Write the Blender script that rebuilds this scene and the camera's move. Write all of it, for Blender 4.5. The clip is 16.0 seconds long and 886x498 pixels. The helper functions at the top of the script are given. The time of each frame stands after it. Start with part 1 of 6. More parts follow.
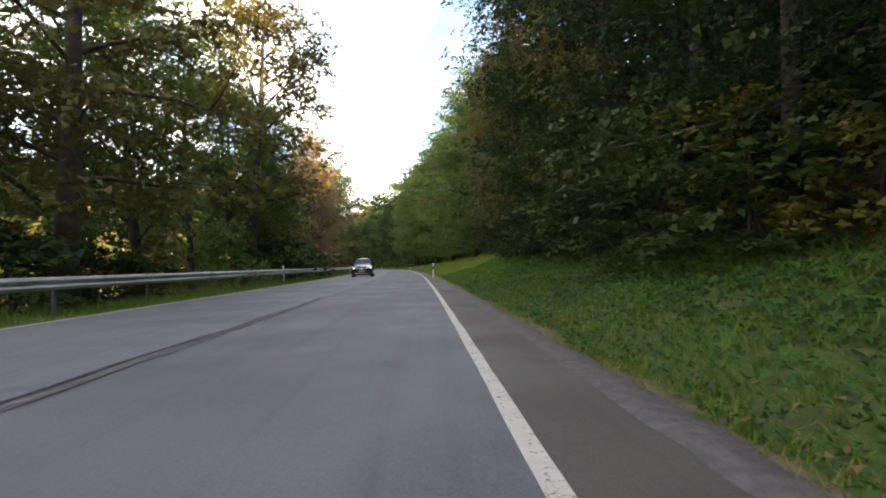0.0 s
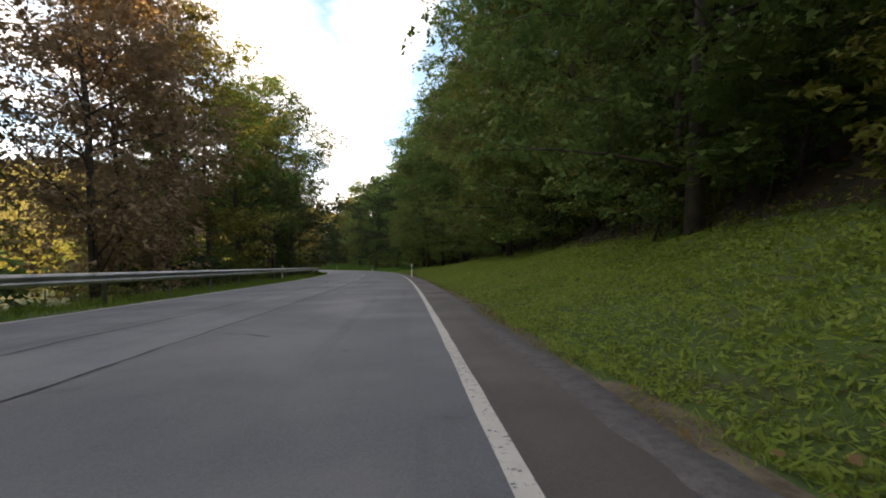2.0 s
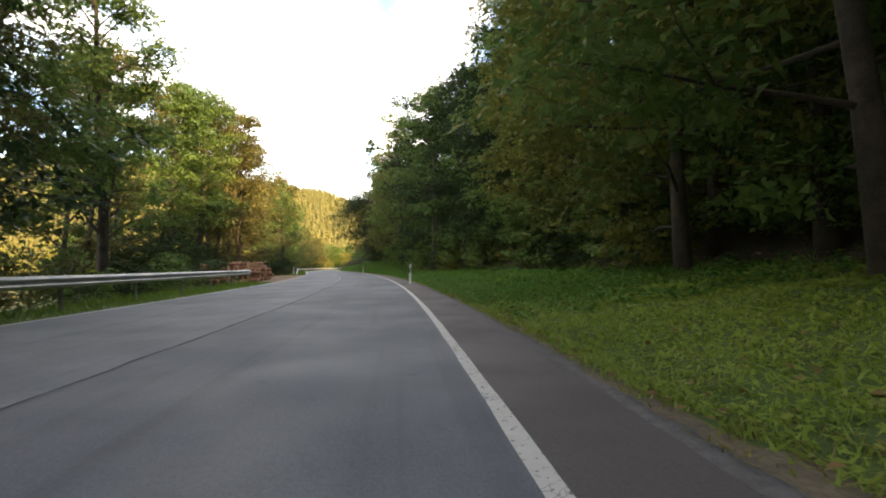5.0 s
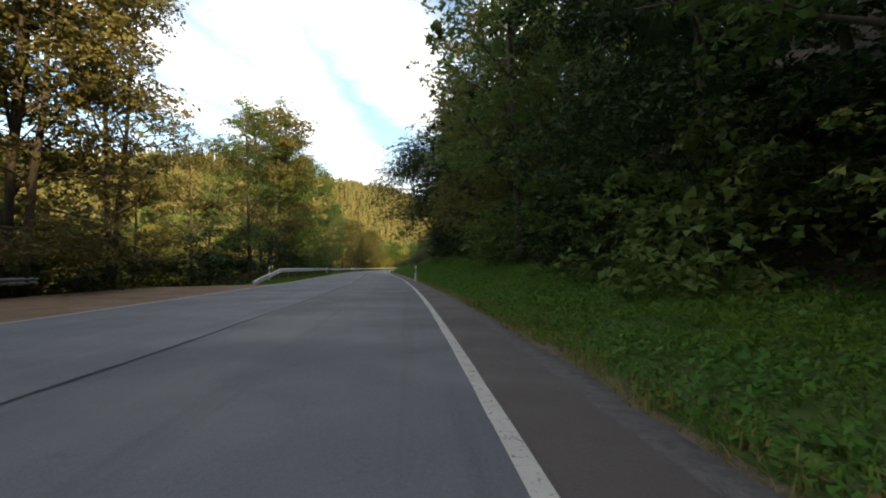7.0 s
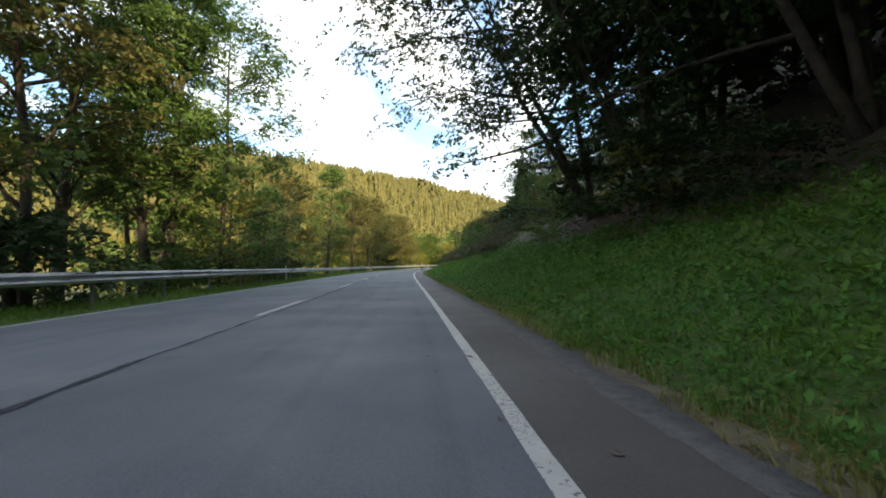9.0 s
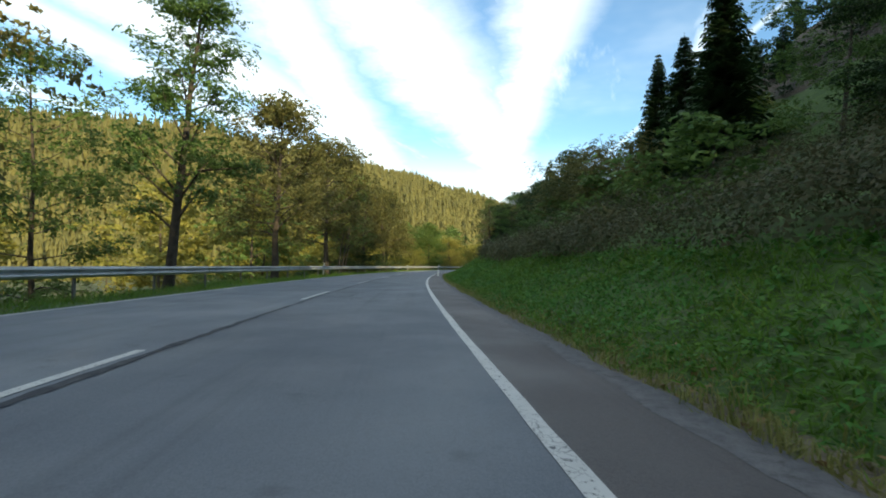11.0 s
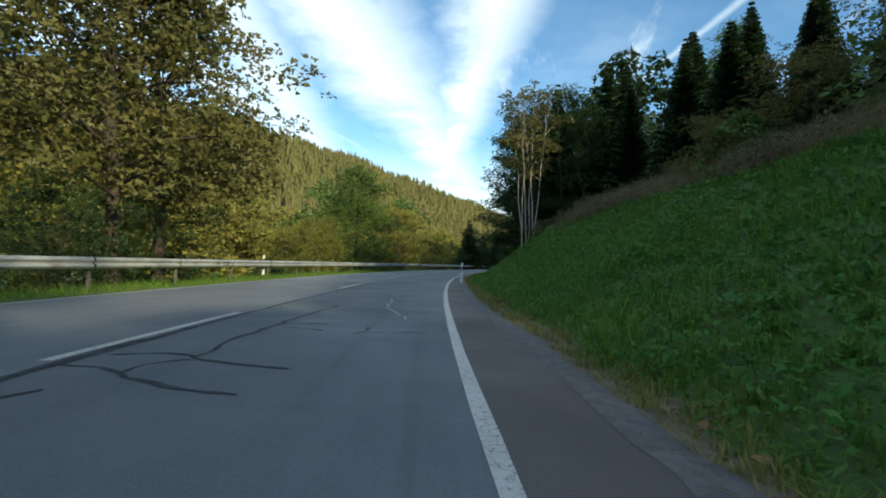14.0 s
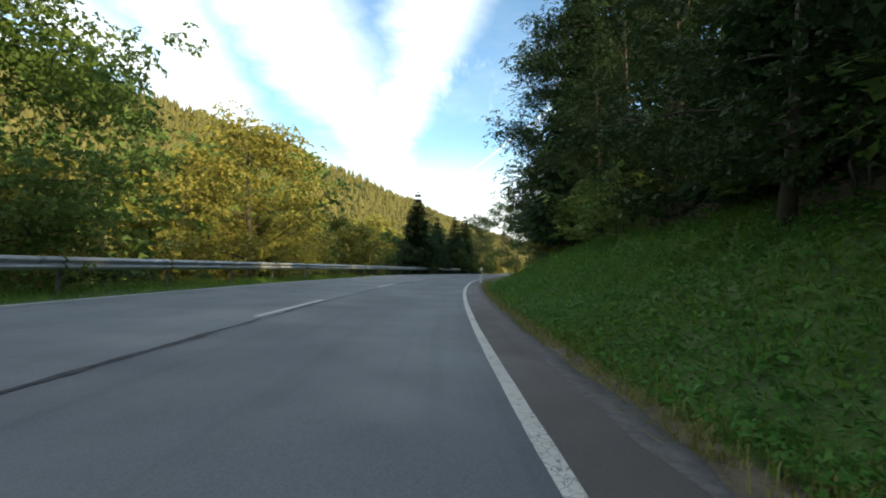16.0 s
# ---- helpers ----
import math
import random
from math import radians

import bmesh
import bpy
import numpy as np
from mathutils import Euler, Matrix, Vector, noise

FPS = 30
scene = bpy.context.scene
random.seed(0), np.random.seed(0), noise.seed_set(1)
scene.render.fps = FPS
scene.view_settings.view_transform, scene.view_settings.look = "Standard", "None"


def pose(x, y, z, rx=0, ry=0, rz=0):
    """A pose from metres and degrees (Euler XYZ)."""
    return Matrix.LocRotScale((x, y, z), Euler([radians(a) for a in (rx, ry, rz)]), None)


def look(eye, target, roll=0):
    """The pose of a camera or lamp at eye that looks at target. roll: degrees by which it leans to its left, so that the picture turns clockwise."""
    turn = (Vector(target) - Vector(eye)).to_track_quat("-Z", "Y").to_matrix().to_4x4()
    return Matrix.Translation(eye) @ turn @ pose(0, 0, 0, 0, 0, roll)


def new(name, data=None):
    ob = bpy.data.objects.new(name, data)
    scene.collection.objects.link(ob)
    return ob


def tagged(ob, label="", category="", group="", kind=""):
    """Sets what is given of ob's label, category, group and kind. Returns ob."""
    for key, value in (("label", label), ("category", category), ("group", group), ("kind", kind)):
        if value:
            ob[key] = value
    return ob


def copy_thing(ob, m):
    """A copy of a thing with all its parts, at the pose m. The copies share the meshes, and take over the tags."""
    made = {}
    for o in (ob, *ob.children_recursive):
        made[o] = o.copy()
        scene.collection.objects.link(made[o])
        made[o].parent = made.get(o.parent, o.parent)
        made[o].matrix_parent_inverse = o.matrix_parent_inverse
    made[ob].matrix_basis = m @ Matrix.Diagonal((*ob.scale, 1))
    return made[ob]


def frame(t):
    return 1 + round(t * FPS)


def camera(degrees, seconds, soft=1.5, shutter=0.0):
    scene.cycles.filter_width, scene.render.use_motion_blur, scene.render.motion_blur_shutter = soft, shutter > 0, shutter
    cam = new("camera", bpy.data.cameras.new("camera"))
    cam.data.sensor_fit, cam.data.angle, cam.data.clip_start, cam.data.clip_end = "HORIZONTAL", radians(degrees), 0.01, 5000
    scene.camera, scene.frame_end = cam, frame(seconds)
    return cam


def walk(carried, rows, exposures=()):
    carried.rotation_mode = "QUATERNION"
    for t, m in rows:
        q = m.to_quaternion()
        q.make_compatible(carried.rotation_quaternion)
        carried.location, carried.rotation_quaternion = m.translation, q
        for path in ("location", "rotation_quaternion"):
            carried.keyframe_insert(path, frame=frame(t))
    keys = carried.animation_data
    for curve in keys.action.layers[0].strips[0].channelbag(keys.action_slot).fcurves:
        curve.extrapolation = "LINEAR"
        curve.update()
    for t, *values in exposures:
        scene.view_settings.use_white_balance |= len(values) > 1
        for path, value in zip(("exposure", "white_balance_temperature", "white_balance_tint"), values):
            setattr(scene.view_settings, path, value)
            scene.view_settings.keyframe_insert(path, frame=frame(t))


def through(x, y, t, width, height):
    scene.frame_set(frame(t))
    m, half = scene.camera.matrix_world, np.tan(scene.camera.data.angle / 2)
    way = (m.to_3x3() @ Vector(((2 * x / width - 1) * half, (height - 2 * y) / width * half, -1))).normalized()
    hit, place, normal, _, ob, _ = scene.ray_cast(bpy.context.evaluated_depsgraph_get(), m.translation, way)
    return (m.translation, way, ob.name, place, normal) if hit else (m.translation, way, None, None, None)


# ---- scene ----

# The road is laid out by its heading (degrees to the left of +y) at every 15 m.
# Places along it are (s, u): metres along the right edge line, metres to its right.
HEADING = [1.73, 2.53, 3.15, 3.68, 5.04, 5.93, 7.17, 10.02, 12.85, 15.43, 17.79, 19.82, 21.69, 22.93, 24.25, 24.72, 24.42, 23.48, 21.92, 19.66, 17.92, 14.68, 11.73, 8.66, 5.68, 2.22, -1.22, -4.66, -8.11, -11.56, -15.01, -18.47, -21.92, -25.38, -28.84, -32.29]
KNOT_S = np.arange(-10, 520, 15.0)
S_ALL = np.arange(-90, 540, 0.5)
TH = np.radians(np.interp(S_ALL, KNOT_S, HEADING))
_dx, _dy = -np.sin(TH), np.cos(TH)
RX = np.concatenate([[0], np.cumsum((_dx[1:] + _dx[:-1]) * 0.25)])
RY = np.concatenate([[0], np.cumsum((_dy[1:] + _dy[:-1]) * 0.25)])
RX, RY = RX - np.interp(-10, S_ALL, RX), RY - np.interp(-10, S_ALL, RY)


def heading(s):
    return np.interp(s, S_ALL, TH)


def place(s, u, z=0.0):
    s, u = np.asarray(s, float), np.asarray(u, float)
    th = heading(s)
    return np.stack([np.interp(s, S_ALL, RX) + u * np.cos(th), np.interp(s, S_ALL, RY) + u * np.sin(th), u * 0 + z], -1)


def at(s, u, z=0.0, turn=0.0, tilt=0.0, lean=0.0):
    """A pose on the road: x to its right, y along it."""
    x, y, zz = place(s, u, z)
    return pose(x, y, zz, tilt, lean, math.degrees(heading(s)) + turn)


# ---- camera ----
EYE = 0.895
PATH = [
    (0.0, -0.84, 9.97, -0.00, 1.78, 1.55),
    (0.5, -1.38, 21.31, -0.78, 1.70, 1.75),
    (1.0, -1.98, 32.70, 0.04, 1.83, 0.94),
    (1.5, -2.65, 43.86, 0.78, 1.88, 0.97),
    (2.0, -3.35, 54.92, 0.92, 1.86, 1.00),
    (2.5, -4.45, 65.79, 3.57, 2.02, 0.89),
    (3.0, -5.72, 76.63, 3.91, 1.91, 1.48),
    (3.5, -6.88, 87.32, 3.60, 1.99, 1.39),
    (6.0, -17.78, 140.47, 13.59, 1.91, 0.87),
    (6.5, -21.06, 150.90, 15.44, 2.05, 0.58),
    (7.0, -24.63, 161.33, 16.21, 2.09, 0.70),
    (7.5, -28.35, 171.60, 17.58, 1.86, 0.25),
    (8.0, -32.42, 181.84, 18.88, 1.92, 0.32),
    (8.5, -36.83, 191.84, 21.03, 1.94, 0.35),
    (9.0, -41.19, 201.92, 20.21, 1.81, 1.39),
    (11.5, -63.90, 252.22, 18.68, 2.02, -0.94),
    (12.0, -67.92, 262.52, 18.77, 1.96, -1.55),
    (12.5, -71.65, 272.76, 16.93, 1.89, -1.42),
    (13.0, -75.03, 283.07, 14.25, 1.96, -1.24),
    (13.5, -78.12, 293.22, 14.37, 1.96, -2.36),
    (14.0, -81.06, 303.38, 11.78, 1.78, -1.71),
    (14.5, -83.42, 313.62, 9.43, 1.82, -2.02),
    (15.0, -85.56, 324.04, 8.27, 2.03, -2.44),
    (15.5, -87.31, 334.32, 4.94, 2.07, -1.87),
    (16.0, -88.64, 344.70, 4.55, 2.15, -2.24),
]
cam = camera(84.16, 16.0, soft=1.85, shutter=0.012)
walk(cam, [(t, pose(x, y, EYE, 90 + p, r, w)) for t, x, y, w, p, r in PATH],
     exposures=[(0.0, 2.00, 8600, 15), (0.5, 2.22, 8600, 15), (1.0, 2.05, 8700, 15), (1.5, 1.40, 8700, 15), (2.0, 1.40, 8800, 15), (2.5, 1.70, 8800, 15), (4.0, 2.05, 8800, 14), (6.0, 1.60, 8500, 12), (6.5, 1.40, 8300, 11), (7.0, 0.83, 8000, 10), (8.0, 0.75, 7700, 9), (8.5, 0.95, 7500, 8), (9.0, 1.15, 7200, 6), (11.5, 0.50, 6400, -4), (12.0, 0.32, 6100, -5), (12.5, 0.20, 6180, -5), (13.0, 0.50, 6250, -5), (14.0, 0.30, 6100, -5), (14.5, 0.40, 6250, -4), (15.0, 0.22, 6450, -3), (15.5, 0.35, 6700, -2), (16.0, 0.79, 7050, 0)])

# ---- light ----
SUN_EL, SUN_AZ = 21.0, 130.0   # elevation; clockwise from +y
sd = Vector((math.sin(radians(SUN_AZ)) * math.cos(radians(SUN_EL)), math.cos(radians(SUN_AZ)) * math.cos(radians(SUN_EL)), math.sin(radians(SUN_EL))))
sun = new("sun", bpy.data.lights.new("sun", "SUN"))
sun.data.energy, sun.data.angle, sun.data.color = 4.7, radians(0.6), (1.0, 0.80, 0.52)
sun.matrix_world = look(sd * 400, (0, 0, 0))


class Nodes:
    """Short way to write a node tree."""

    def __init__(self, tree):
        self.tree, self.n = tree, tree.nodes

    def node(self, kind, ins=()):
        made = self.n.new("ShaderNode" + kind)
        for k, v in dict(ins).items():
            self.put(made.inputs[k], v)
        return made

    def put(self, socket, v):
        if isinstance(v, bpy.types.NodeSocket):
            self.tree.links.new(v, socket)
        else:
            if hasattr(socket.default_value, "__len__") and len(socket.default_value) == 4 and len(v) == 3:
                v = (*v, 1)
            socket.default_value = v

    def math(self, op, a, b=0.0, c=0.0, clamp=False):
        made = self.node("Math", {0: a, 1: b, 2: c})
        made.operation, made.use_clamp = op, clamp
        return made.outputs[0]

    def noise(self, vec, scale, detail=3.0, rough=0.55):
        return self.node("TexNoise", {"Vector": vec, "Scale": scale, "Detail": detail, "Roughness": rough}).outputs[0]

    def span(self, v, a, b, c=0.0, d=1.0):
        made = self.node("MapRange", {0: v, 1: a, 2: b, 3: c, 4: d})
        made.interpolation_type = "SMOOTHSTEP"
        return made.outputs[0]

    def mix(self, f, a, b):
        made = self.node("Mix")
        made.data_type = "RGBA"
        self.put(made.inputs[0], f)
        self.put(made.inputs[6], a)
        self.put(made.inputs[7], b)
        return made.outputs[2]

    def pos(self):
        return self.node("NewGeometry").outputs["Position"]


world = bpy.data.worlds.new("world")
scene.world = world
world.use_nodes = True
w = Nodes(world.node_tree)
for nd in list(w.n):
    w.n.remove(nd)
sky = w.node("TexSky")
sky.sky_type, sky.sun_disc, sky.altitude = "NISHITA", False, 300.0
sky.dust_density, sky.ozone_density = 0.4, 2.0
sky.sun_elevation, sky.sun_rotation = radians(SUN_EL), radians(SUN_AZ)
vec = w.node("TexCoord").outputs["Generated"]
sx, sy, sz = w.node("SeparateXYZ", {0: vec}).outputs
zz = w.math("ADD", w.math("MAXIMUM", sz, 0.0), 0.05)
cx, cy = w.math("DIVIDE", sx, zz), w.math("DIVIDE", sy, zz)
cloud_p = w.node("CombineXYZ", {0: cx, 1: cy}).outputs[0]
wisp = w.noise(cloud_p, 1.6, 7.0, 0.65)


def trail(x0, y0, x1, y1, half, strength):
    """A band of old condensation trail on the cloud layer, from one point of it to another."""
    d = math.hypot(x1 - x0, y1 - y0)
    dx, dy = (x1 - x0) / d, (y1 - y0) / d
    across = w.math("ADD", w.math("MULTIPLY", w.math("SUBTRACT", cx, x0), -dy), w.math("MULTIPLY", w.math("SUBTRACT", cy, y0), dx))
    across = w.math("ABSOLUTE", w.math("ADD", across, w.math("MULTIPLY", w.math("SUBTRACT", wisp, 0.5), half * 2.6)))
    return w.math("MULTIPLY", w.math("MULTIPLY", w.span(across, half * 2.0, -half * 0.1), w.span(wisp, 0.25, 0.6, 0.55, 1.0)), strength)


cover = w.math("MAXIMUM", w.math("MULTIPLY", w.span(sz, 0.26, 0.08), 0.85), w.span(w.noise(cloud_p, 0.7, 5.0, 0.6), 0.45, 0.80, 0.0, 0.25))
for band in ((-0.71, 3.5, -0.18, 1.63, 0.12, 0.9), (-0.78, 3.15, -0.74, 1.53, 0.20, 0.85), (-1.56, 2.91, -1.15, 1.52, 0.16, 0.8), (-1.62, 2.22, -1.57, 1.49, 0.17, 0.8), (-1.95, 1.5, -1.92, 1.2, 0.12, 0.7), (0.39, 2.43, 0.61, 1.75, 0.016, 0.45)):
    cover = w.math("MAXIMUM", cover, trail(*band))
streaks = w.node("Mapping", {0: cloud_p, "Rotation": (0, 0, 0.5), "Scale": (2.2, 0.5, 1)}).outputs[0]
cover = w.math("MAXIMUM", cover, w.span(w.noise(streaks, 1.1, 6.0, 0.6), 0.50, 0.72, 0.0, 0.75))
blue = w.node("HueSaturation", {"Saturation": 1.10, "Value": 1.35, "Color": sky.outputs[0]}).outputs[0]
tone = w.mix(cover, blue, (8.6, 8.7, 9.0))
w.node("OutputWorld", {0: w.node("Background", {0: tone, 1: 0.13}).outputs[0]})

# ---- materials ----
def material(name, rough=0.9, metal=0.0):
    m = bpy.data.materials.new(name)
    m.use_nodes = True
    n = Nodes(m.node_tree)
    b = m.node_tree.nodes["Principled BSDF"]
    b.inputs["Roughness"].default_value, b.inputs["Metallic"].default_value = rough, metal
    return m, n, b


def bump(n, b, height, strength=0.4, dist=0.02):
    n.put(b.inputs["Normal"], n.node("Bump", {"Strength": strength, "Distance": dist, "Height": height}).outputs[0])


def surface(name, lo, hi, scale, rough=0.9, metal=0.0, fine=60.0, relief=0.4, dist=0.01, stain=None, stain_scale=0.4):
    """Two tones by large noise, fine grain and relief, and stains of a third tone."""
    m, n, b = material(name, rough, metal)
    p = n.pos()
    big = n.span(n.noise(p, scale, 5.0, 0.6), 0.32, 0.68)
    col = n.mix(big, lo, hi)
    grain = n.noise(p, fine, 3.0, 0.6)
    col = n.mix(n.span(grain, 0.35, 0.75, 0.0, 0.35), col, tuple(c * 1.6 for c in hi))
    if stain:
        col = n.mix(n.span(n.noise(p, stain_scale, 6.0, 0.62), 0.55, 0.70, 0.0, 0.8), col, stain)
    n.put(b.inputs["Base Color"], col)
    bump(n, b, grain, relief, dist)
    return m


def plain(name, col, rough=0.5, metal=0.0, var=0.15, scale=8.0, coat=0.0):
    m, n, b = material(name, rough, metal)
    v = n.noise(n.node("TexCoord").outputs["Object"], scale, 4.0)
    n.put(b.inputs["Base Color"], n.mix(v, tuple(c * (1 - var) for c in col), tuple(min(1, c * (1 + var)) for c in col)))
    n.put(b.inputs["Roughness"], n.span(v, 0.3, 0.7, max(0.02, rough * 0.8), min(1, rough * 1.2)))
    b.inputs["Coat Weight"].default_value = coat
    return m


def leafy(name, a, b_, c, through=0.35, rough=0.55, single=0.45, patch_size=0.45):
    """Leaves of three tones, told apart by tree and by leaf, that let some light through."""
    m, n, b = material(name, rough)
    leaf = n.node("NewGeometry").outputs["Random Per Island"]
    tree = n.node("ObjectInfo").outputs["Random"]
    patch = n.noise(n.pos(), patch_size, 3.0)
    t = n.math("ADD", n.math("MULTIPLY", leaf, single), n.math("ADD", n.math("MULTIPLY", tree, 0.35), n.math("MULTIPLY", n.math("SUBTRACT", patch, 0.4), 0.6)))
    col = n.mix(n.span(t, 0.12, 0.55), a, b_)
    col = n.mix(n.span(t, 0.62, 0.95), col, c)
    n.put(b.inputs["Base Color"], col)
    b.inputs["Specular IOR Level"].default_value = 0.14
    tr = n.node("BsdfTranslucent", {0: col})
    out = m.node_tree.nodes["Material Output"]
    n.put(out.inputs[0], n.node("MixShader", {0: through, 1: b.outputs[0], 2: tr.outputs[0]}).outputs[0])
    return m


def asphalt(name, lo, hi, track=False):
    m, n, b = material(name, 0.78)
    p = n.pos()
    patches = n.span(n.noise(p, 0.22, 4.0, 0.6), 0.35, 0.65)
    col = n.mix(patches, lo, hi)
    grit = n.node("TexVoronoi", {"Vector": p, "Scale": 130.0}).outputs["Color"]
    gv = n.node("SeparateColor", {0: grit}).outputs[0]
    col = n.mix(n.math("MULTIPLY", gv, 0.35), col, tuple(min(1, c * 1.9) for c in hi))
    oil = n.span(n.noise(p, 1.7, 6.0, 0.65), 0.60, 0.74, 0.0, 0.45)
    col = n.mix(oil, col, tuple(c * 0.55 for c in lo))
    dust = n.span(n.noise(p, 0.9, 5.0, 0.6), 0.58, 0.78, 0.0, 0.3)
    col = n.mix(dust, col, (hi[0] * 1.5, hi[1] * 1.35, hi[2] * 1.2))
    run = n.node("Mapping", {0: n.node("TexCoord").outputs["UV"], "Scale": (3.2, 0.06, 1)}).outputs[0]
    streak = n.noise(run, 1.0, 4.0, 0.6)
    col = n.mix(n.span(streak, 0.5, 0.72, 0.0, 0.32), col, tuple(c * 0.66 for c in lo))
    col = n.mix(n.span(streak, 0.45, 0.28, 0.0, 0.25), col, tuple(c * 1.25 for c in hi))
    n.put(b.inputs["Base Color"], col)
    n.put(b.inputs["Roughness"], n.span(n.noise(p, 0.6, 3.0), 0.3, 0.7, 0.62, 0.85))
    bump(n, b, n.math("ADD", n.math("MULTIPLY", gv, 0.6), n.noise(p, 45.0, 3.0)), 0.35, 0.006)
    return m


def paint_line(name, worn):
    m, n, b = material(name, 0.7)
    p = n.pos()
    chips = n.math("MAXIMUM", n.span(n.noise(p, 22.0, 6.0, 0.7), worn, worn + 0.08), n.span(n.noise(p, 3.0, 5.0, 0.7), worn + 0.06, worn + 0.2))
    col = n.mix(n.noise(p, 5.0, 4.0), (0.42, 0.41, 0.39), (0.62, 0.61, 0.58))
    cells = n.node("TexVoronoi", {"Vector": n.mix(0.12, p, n.node("TexNoise", {"Vector": p, "Scale": 6.0}).outputs["Color"]), "Scale": 15.0})
    cells.feature = "DISTANCE_TO_EDGE"
    split = cells.outputs["Distance"]
    crazed = n.math("MULTIPLY", n.span(split, 0.04, 0.015, 0.0, 0.7), n.span(n.noise(p, 0.8, 2.0), 0.46, 0.58))
    n.put(b.inputs["Base Color"], n.mix(n.math("MAXIMUM", chips, crazed), col, (0.10, 0.10, 0.105)))
    bump(n, b, n.noise(p, 80.0), 0.3, 0.004)
    return m


ASPHALT = asphalt("asphalt", (0.076, 0.085, 0.100), (0.110, 0.121, 0.138))
ASPHALT_LEFT = asphalt("asphalt_left_lane", (0.098, 0.107, 0.124), (0.139, 0.150, 0.170))
SHOULDER = asphalt("shoulder_asphalt", (0.060, 0.052, 0.052), (0.085, 0.074, 0.072))
CRUMBLE = surface("worn_asphalt_edge", (0.084, 0.079, 0.081), (0.142, 0.135, 0.137), 9.0, fine=90.0, relief=0.8, dist=0.015, stain=(0.07, 0.067, 0.06), stain_scale=14.0)
TAR = plain("tar_seal", (0.020, 0.023, 0.032), 0.78, var=0.5, scale=6.0)
LINE = paint_line("road_paint", 0.565)
LINE_OLD = paint_line("road_paint_old", 0.50)
SOIL = surface("verge_soil", (0.070, 0.056, 0.038), (0.165, 0.132, 0.088), 3.4, fine=25.0, relief=0.8, dist=0.04, stain=(0.05, 0.065, 0.022), stain_scale=0.9)
LAYBY = surface("layby_earth", (0.16, 0.095, 0.055), (0.26, 0.17, 0.105), 0.6, fine=20.0, relief=0.8, dist=0.05, stain=(0.09, 0.07, 0.04), stain_scale=0.5)
TURF = surface("turf", (0.030, 0.062, 0.010), (0.066, 0.112, 0.020), 2.2, fine=30.0, relief=0.6, dist=0.03, stain=(0.080, 0.078, 0.036), stain_scale=0.9)
FLOOR = surface("forest_floor", (0.022, 0.020, 0.012), (0.060, 0.042, 0.024), 0.5, fine=12.0, relief=1.0, dist=0.08, stain=(0.03, 0.045, 0.014), stain_scale=0.35)
MEADOW = surface("valley_meadow", (0.045, 0.06, 0.018), (0.09, 0.095, 0.03), 0.05, fine=4.0, relief=0.8, dist=0.1)
BLADE = leafy("grass_blades", (0.080, 0.160, 0.022), (0.130, 0.235, 0.036), (0.25, 0.265, 0.072), 0.4)
BLADE_DRY = leafy("dry_grass", (0.11, 0.10, 0.045), (0.19, 0.16, 0.085), (0.24, 0.20, 0.11), 0.25)
BLADE_SHORT = leafy("mown_grass_blades", (0.180, 0.265, 0.044), (0.260, 0.350, 0.070), (0.40, 0.37, 0.15), 0.45)
BLADE_YELLOW = leafy("yellowing_grass", (0.14, 0.165, 0.042), (0.24, 0.23, 0.075), (0.33, 0.28, 0.14), 0.35)
WEED = leafy("weed_leaves", (0.045, 0.135, 0.026), (0.080, 0.200, 0.038), (0.14, 0.245, 0.055), 0.35)
# darker copy of WEED: the overhanging trees' shade is put into the colour
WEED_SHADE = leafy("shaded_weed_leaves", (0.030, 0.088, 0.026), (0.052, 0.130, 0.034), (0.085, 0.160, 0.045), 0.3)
WEED_LOW = leafy("low_verge_leaves", (0.180, 0.260, 0.046), (0.260, 0.340, 0.068), (0.40, 0.38, 0.15), 0.35)
LITTER = leafy("fallen_leaves", (0.13, 0.082, 0.036), (0.24, 0.155, 0.068), (0.32, 0.24, 0.12), 0.2)
LEAF_DARK = leafy("leaves_dark_green", (0.024, 0.046, 0.018), (0.045, 0.078, 0.026), (0.085, 0.100, 0.036), 0.28)
LEAF_MAPLE = leafy("maple_leaves", (0.085, 0.140, 0.034), (0.150, 0.205, 0.048), (0.30, 0.26, 0.075), 0.4)
LEAF_GREEN = leafy("leaves_green", (0.080, 0.148, 0.044), (0.140, 0.215, 0.060), (0.250, 0.255, 0.080), 0.42)
LEAF_SAPLING = leafy("sapling_leaves", (0.105, 0.200, 0.062), (0.180, 0.275, 0.085), (0.38, 0.26, 0.10), 0.42)
LEAF_YELLOW = leafy("leaves_yellow_green", (0.115, 0.138, 0.034), (0.205, 0.205, 0.048), (0.36, 0.29, 0.075), 0.4)
LEAF_RUST = leafy("needles_rust", (0.215, 0.150, 0.095), (0.290, 0.205, 0.130), (0.31, 0.24, 0.135))
LEAF_AUTUMN = leafy("leaves_olive_brown", (0.098, 0.110, 0.036), (0.165, 0.150, 0.050), (0.28, 0.218, 0.072))
LEAF_DULL = leafy("withered_weeds", (0.070, 0.066, 0.036), (0.120, 0.100, 0.058), (0.10, 0.12, 0.04))
LEAF_BRAMBLE = leafy("bramble_leaves", (0.058, 0.072, 0.030), (0.110, 0.100, 0.050), (0.110, 0.140, 0.046))
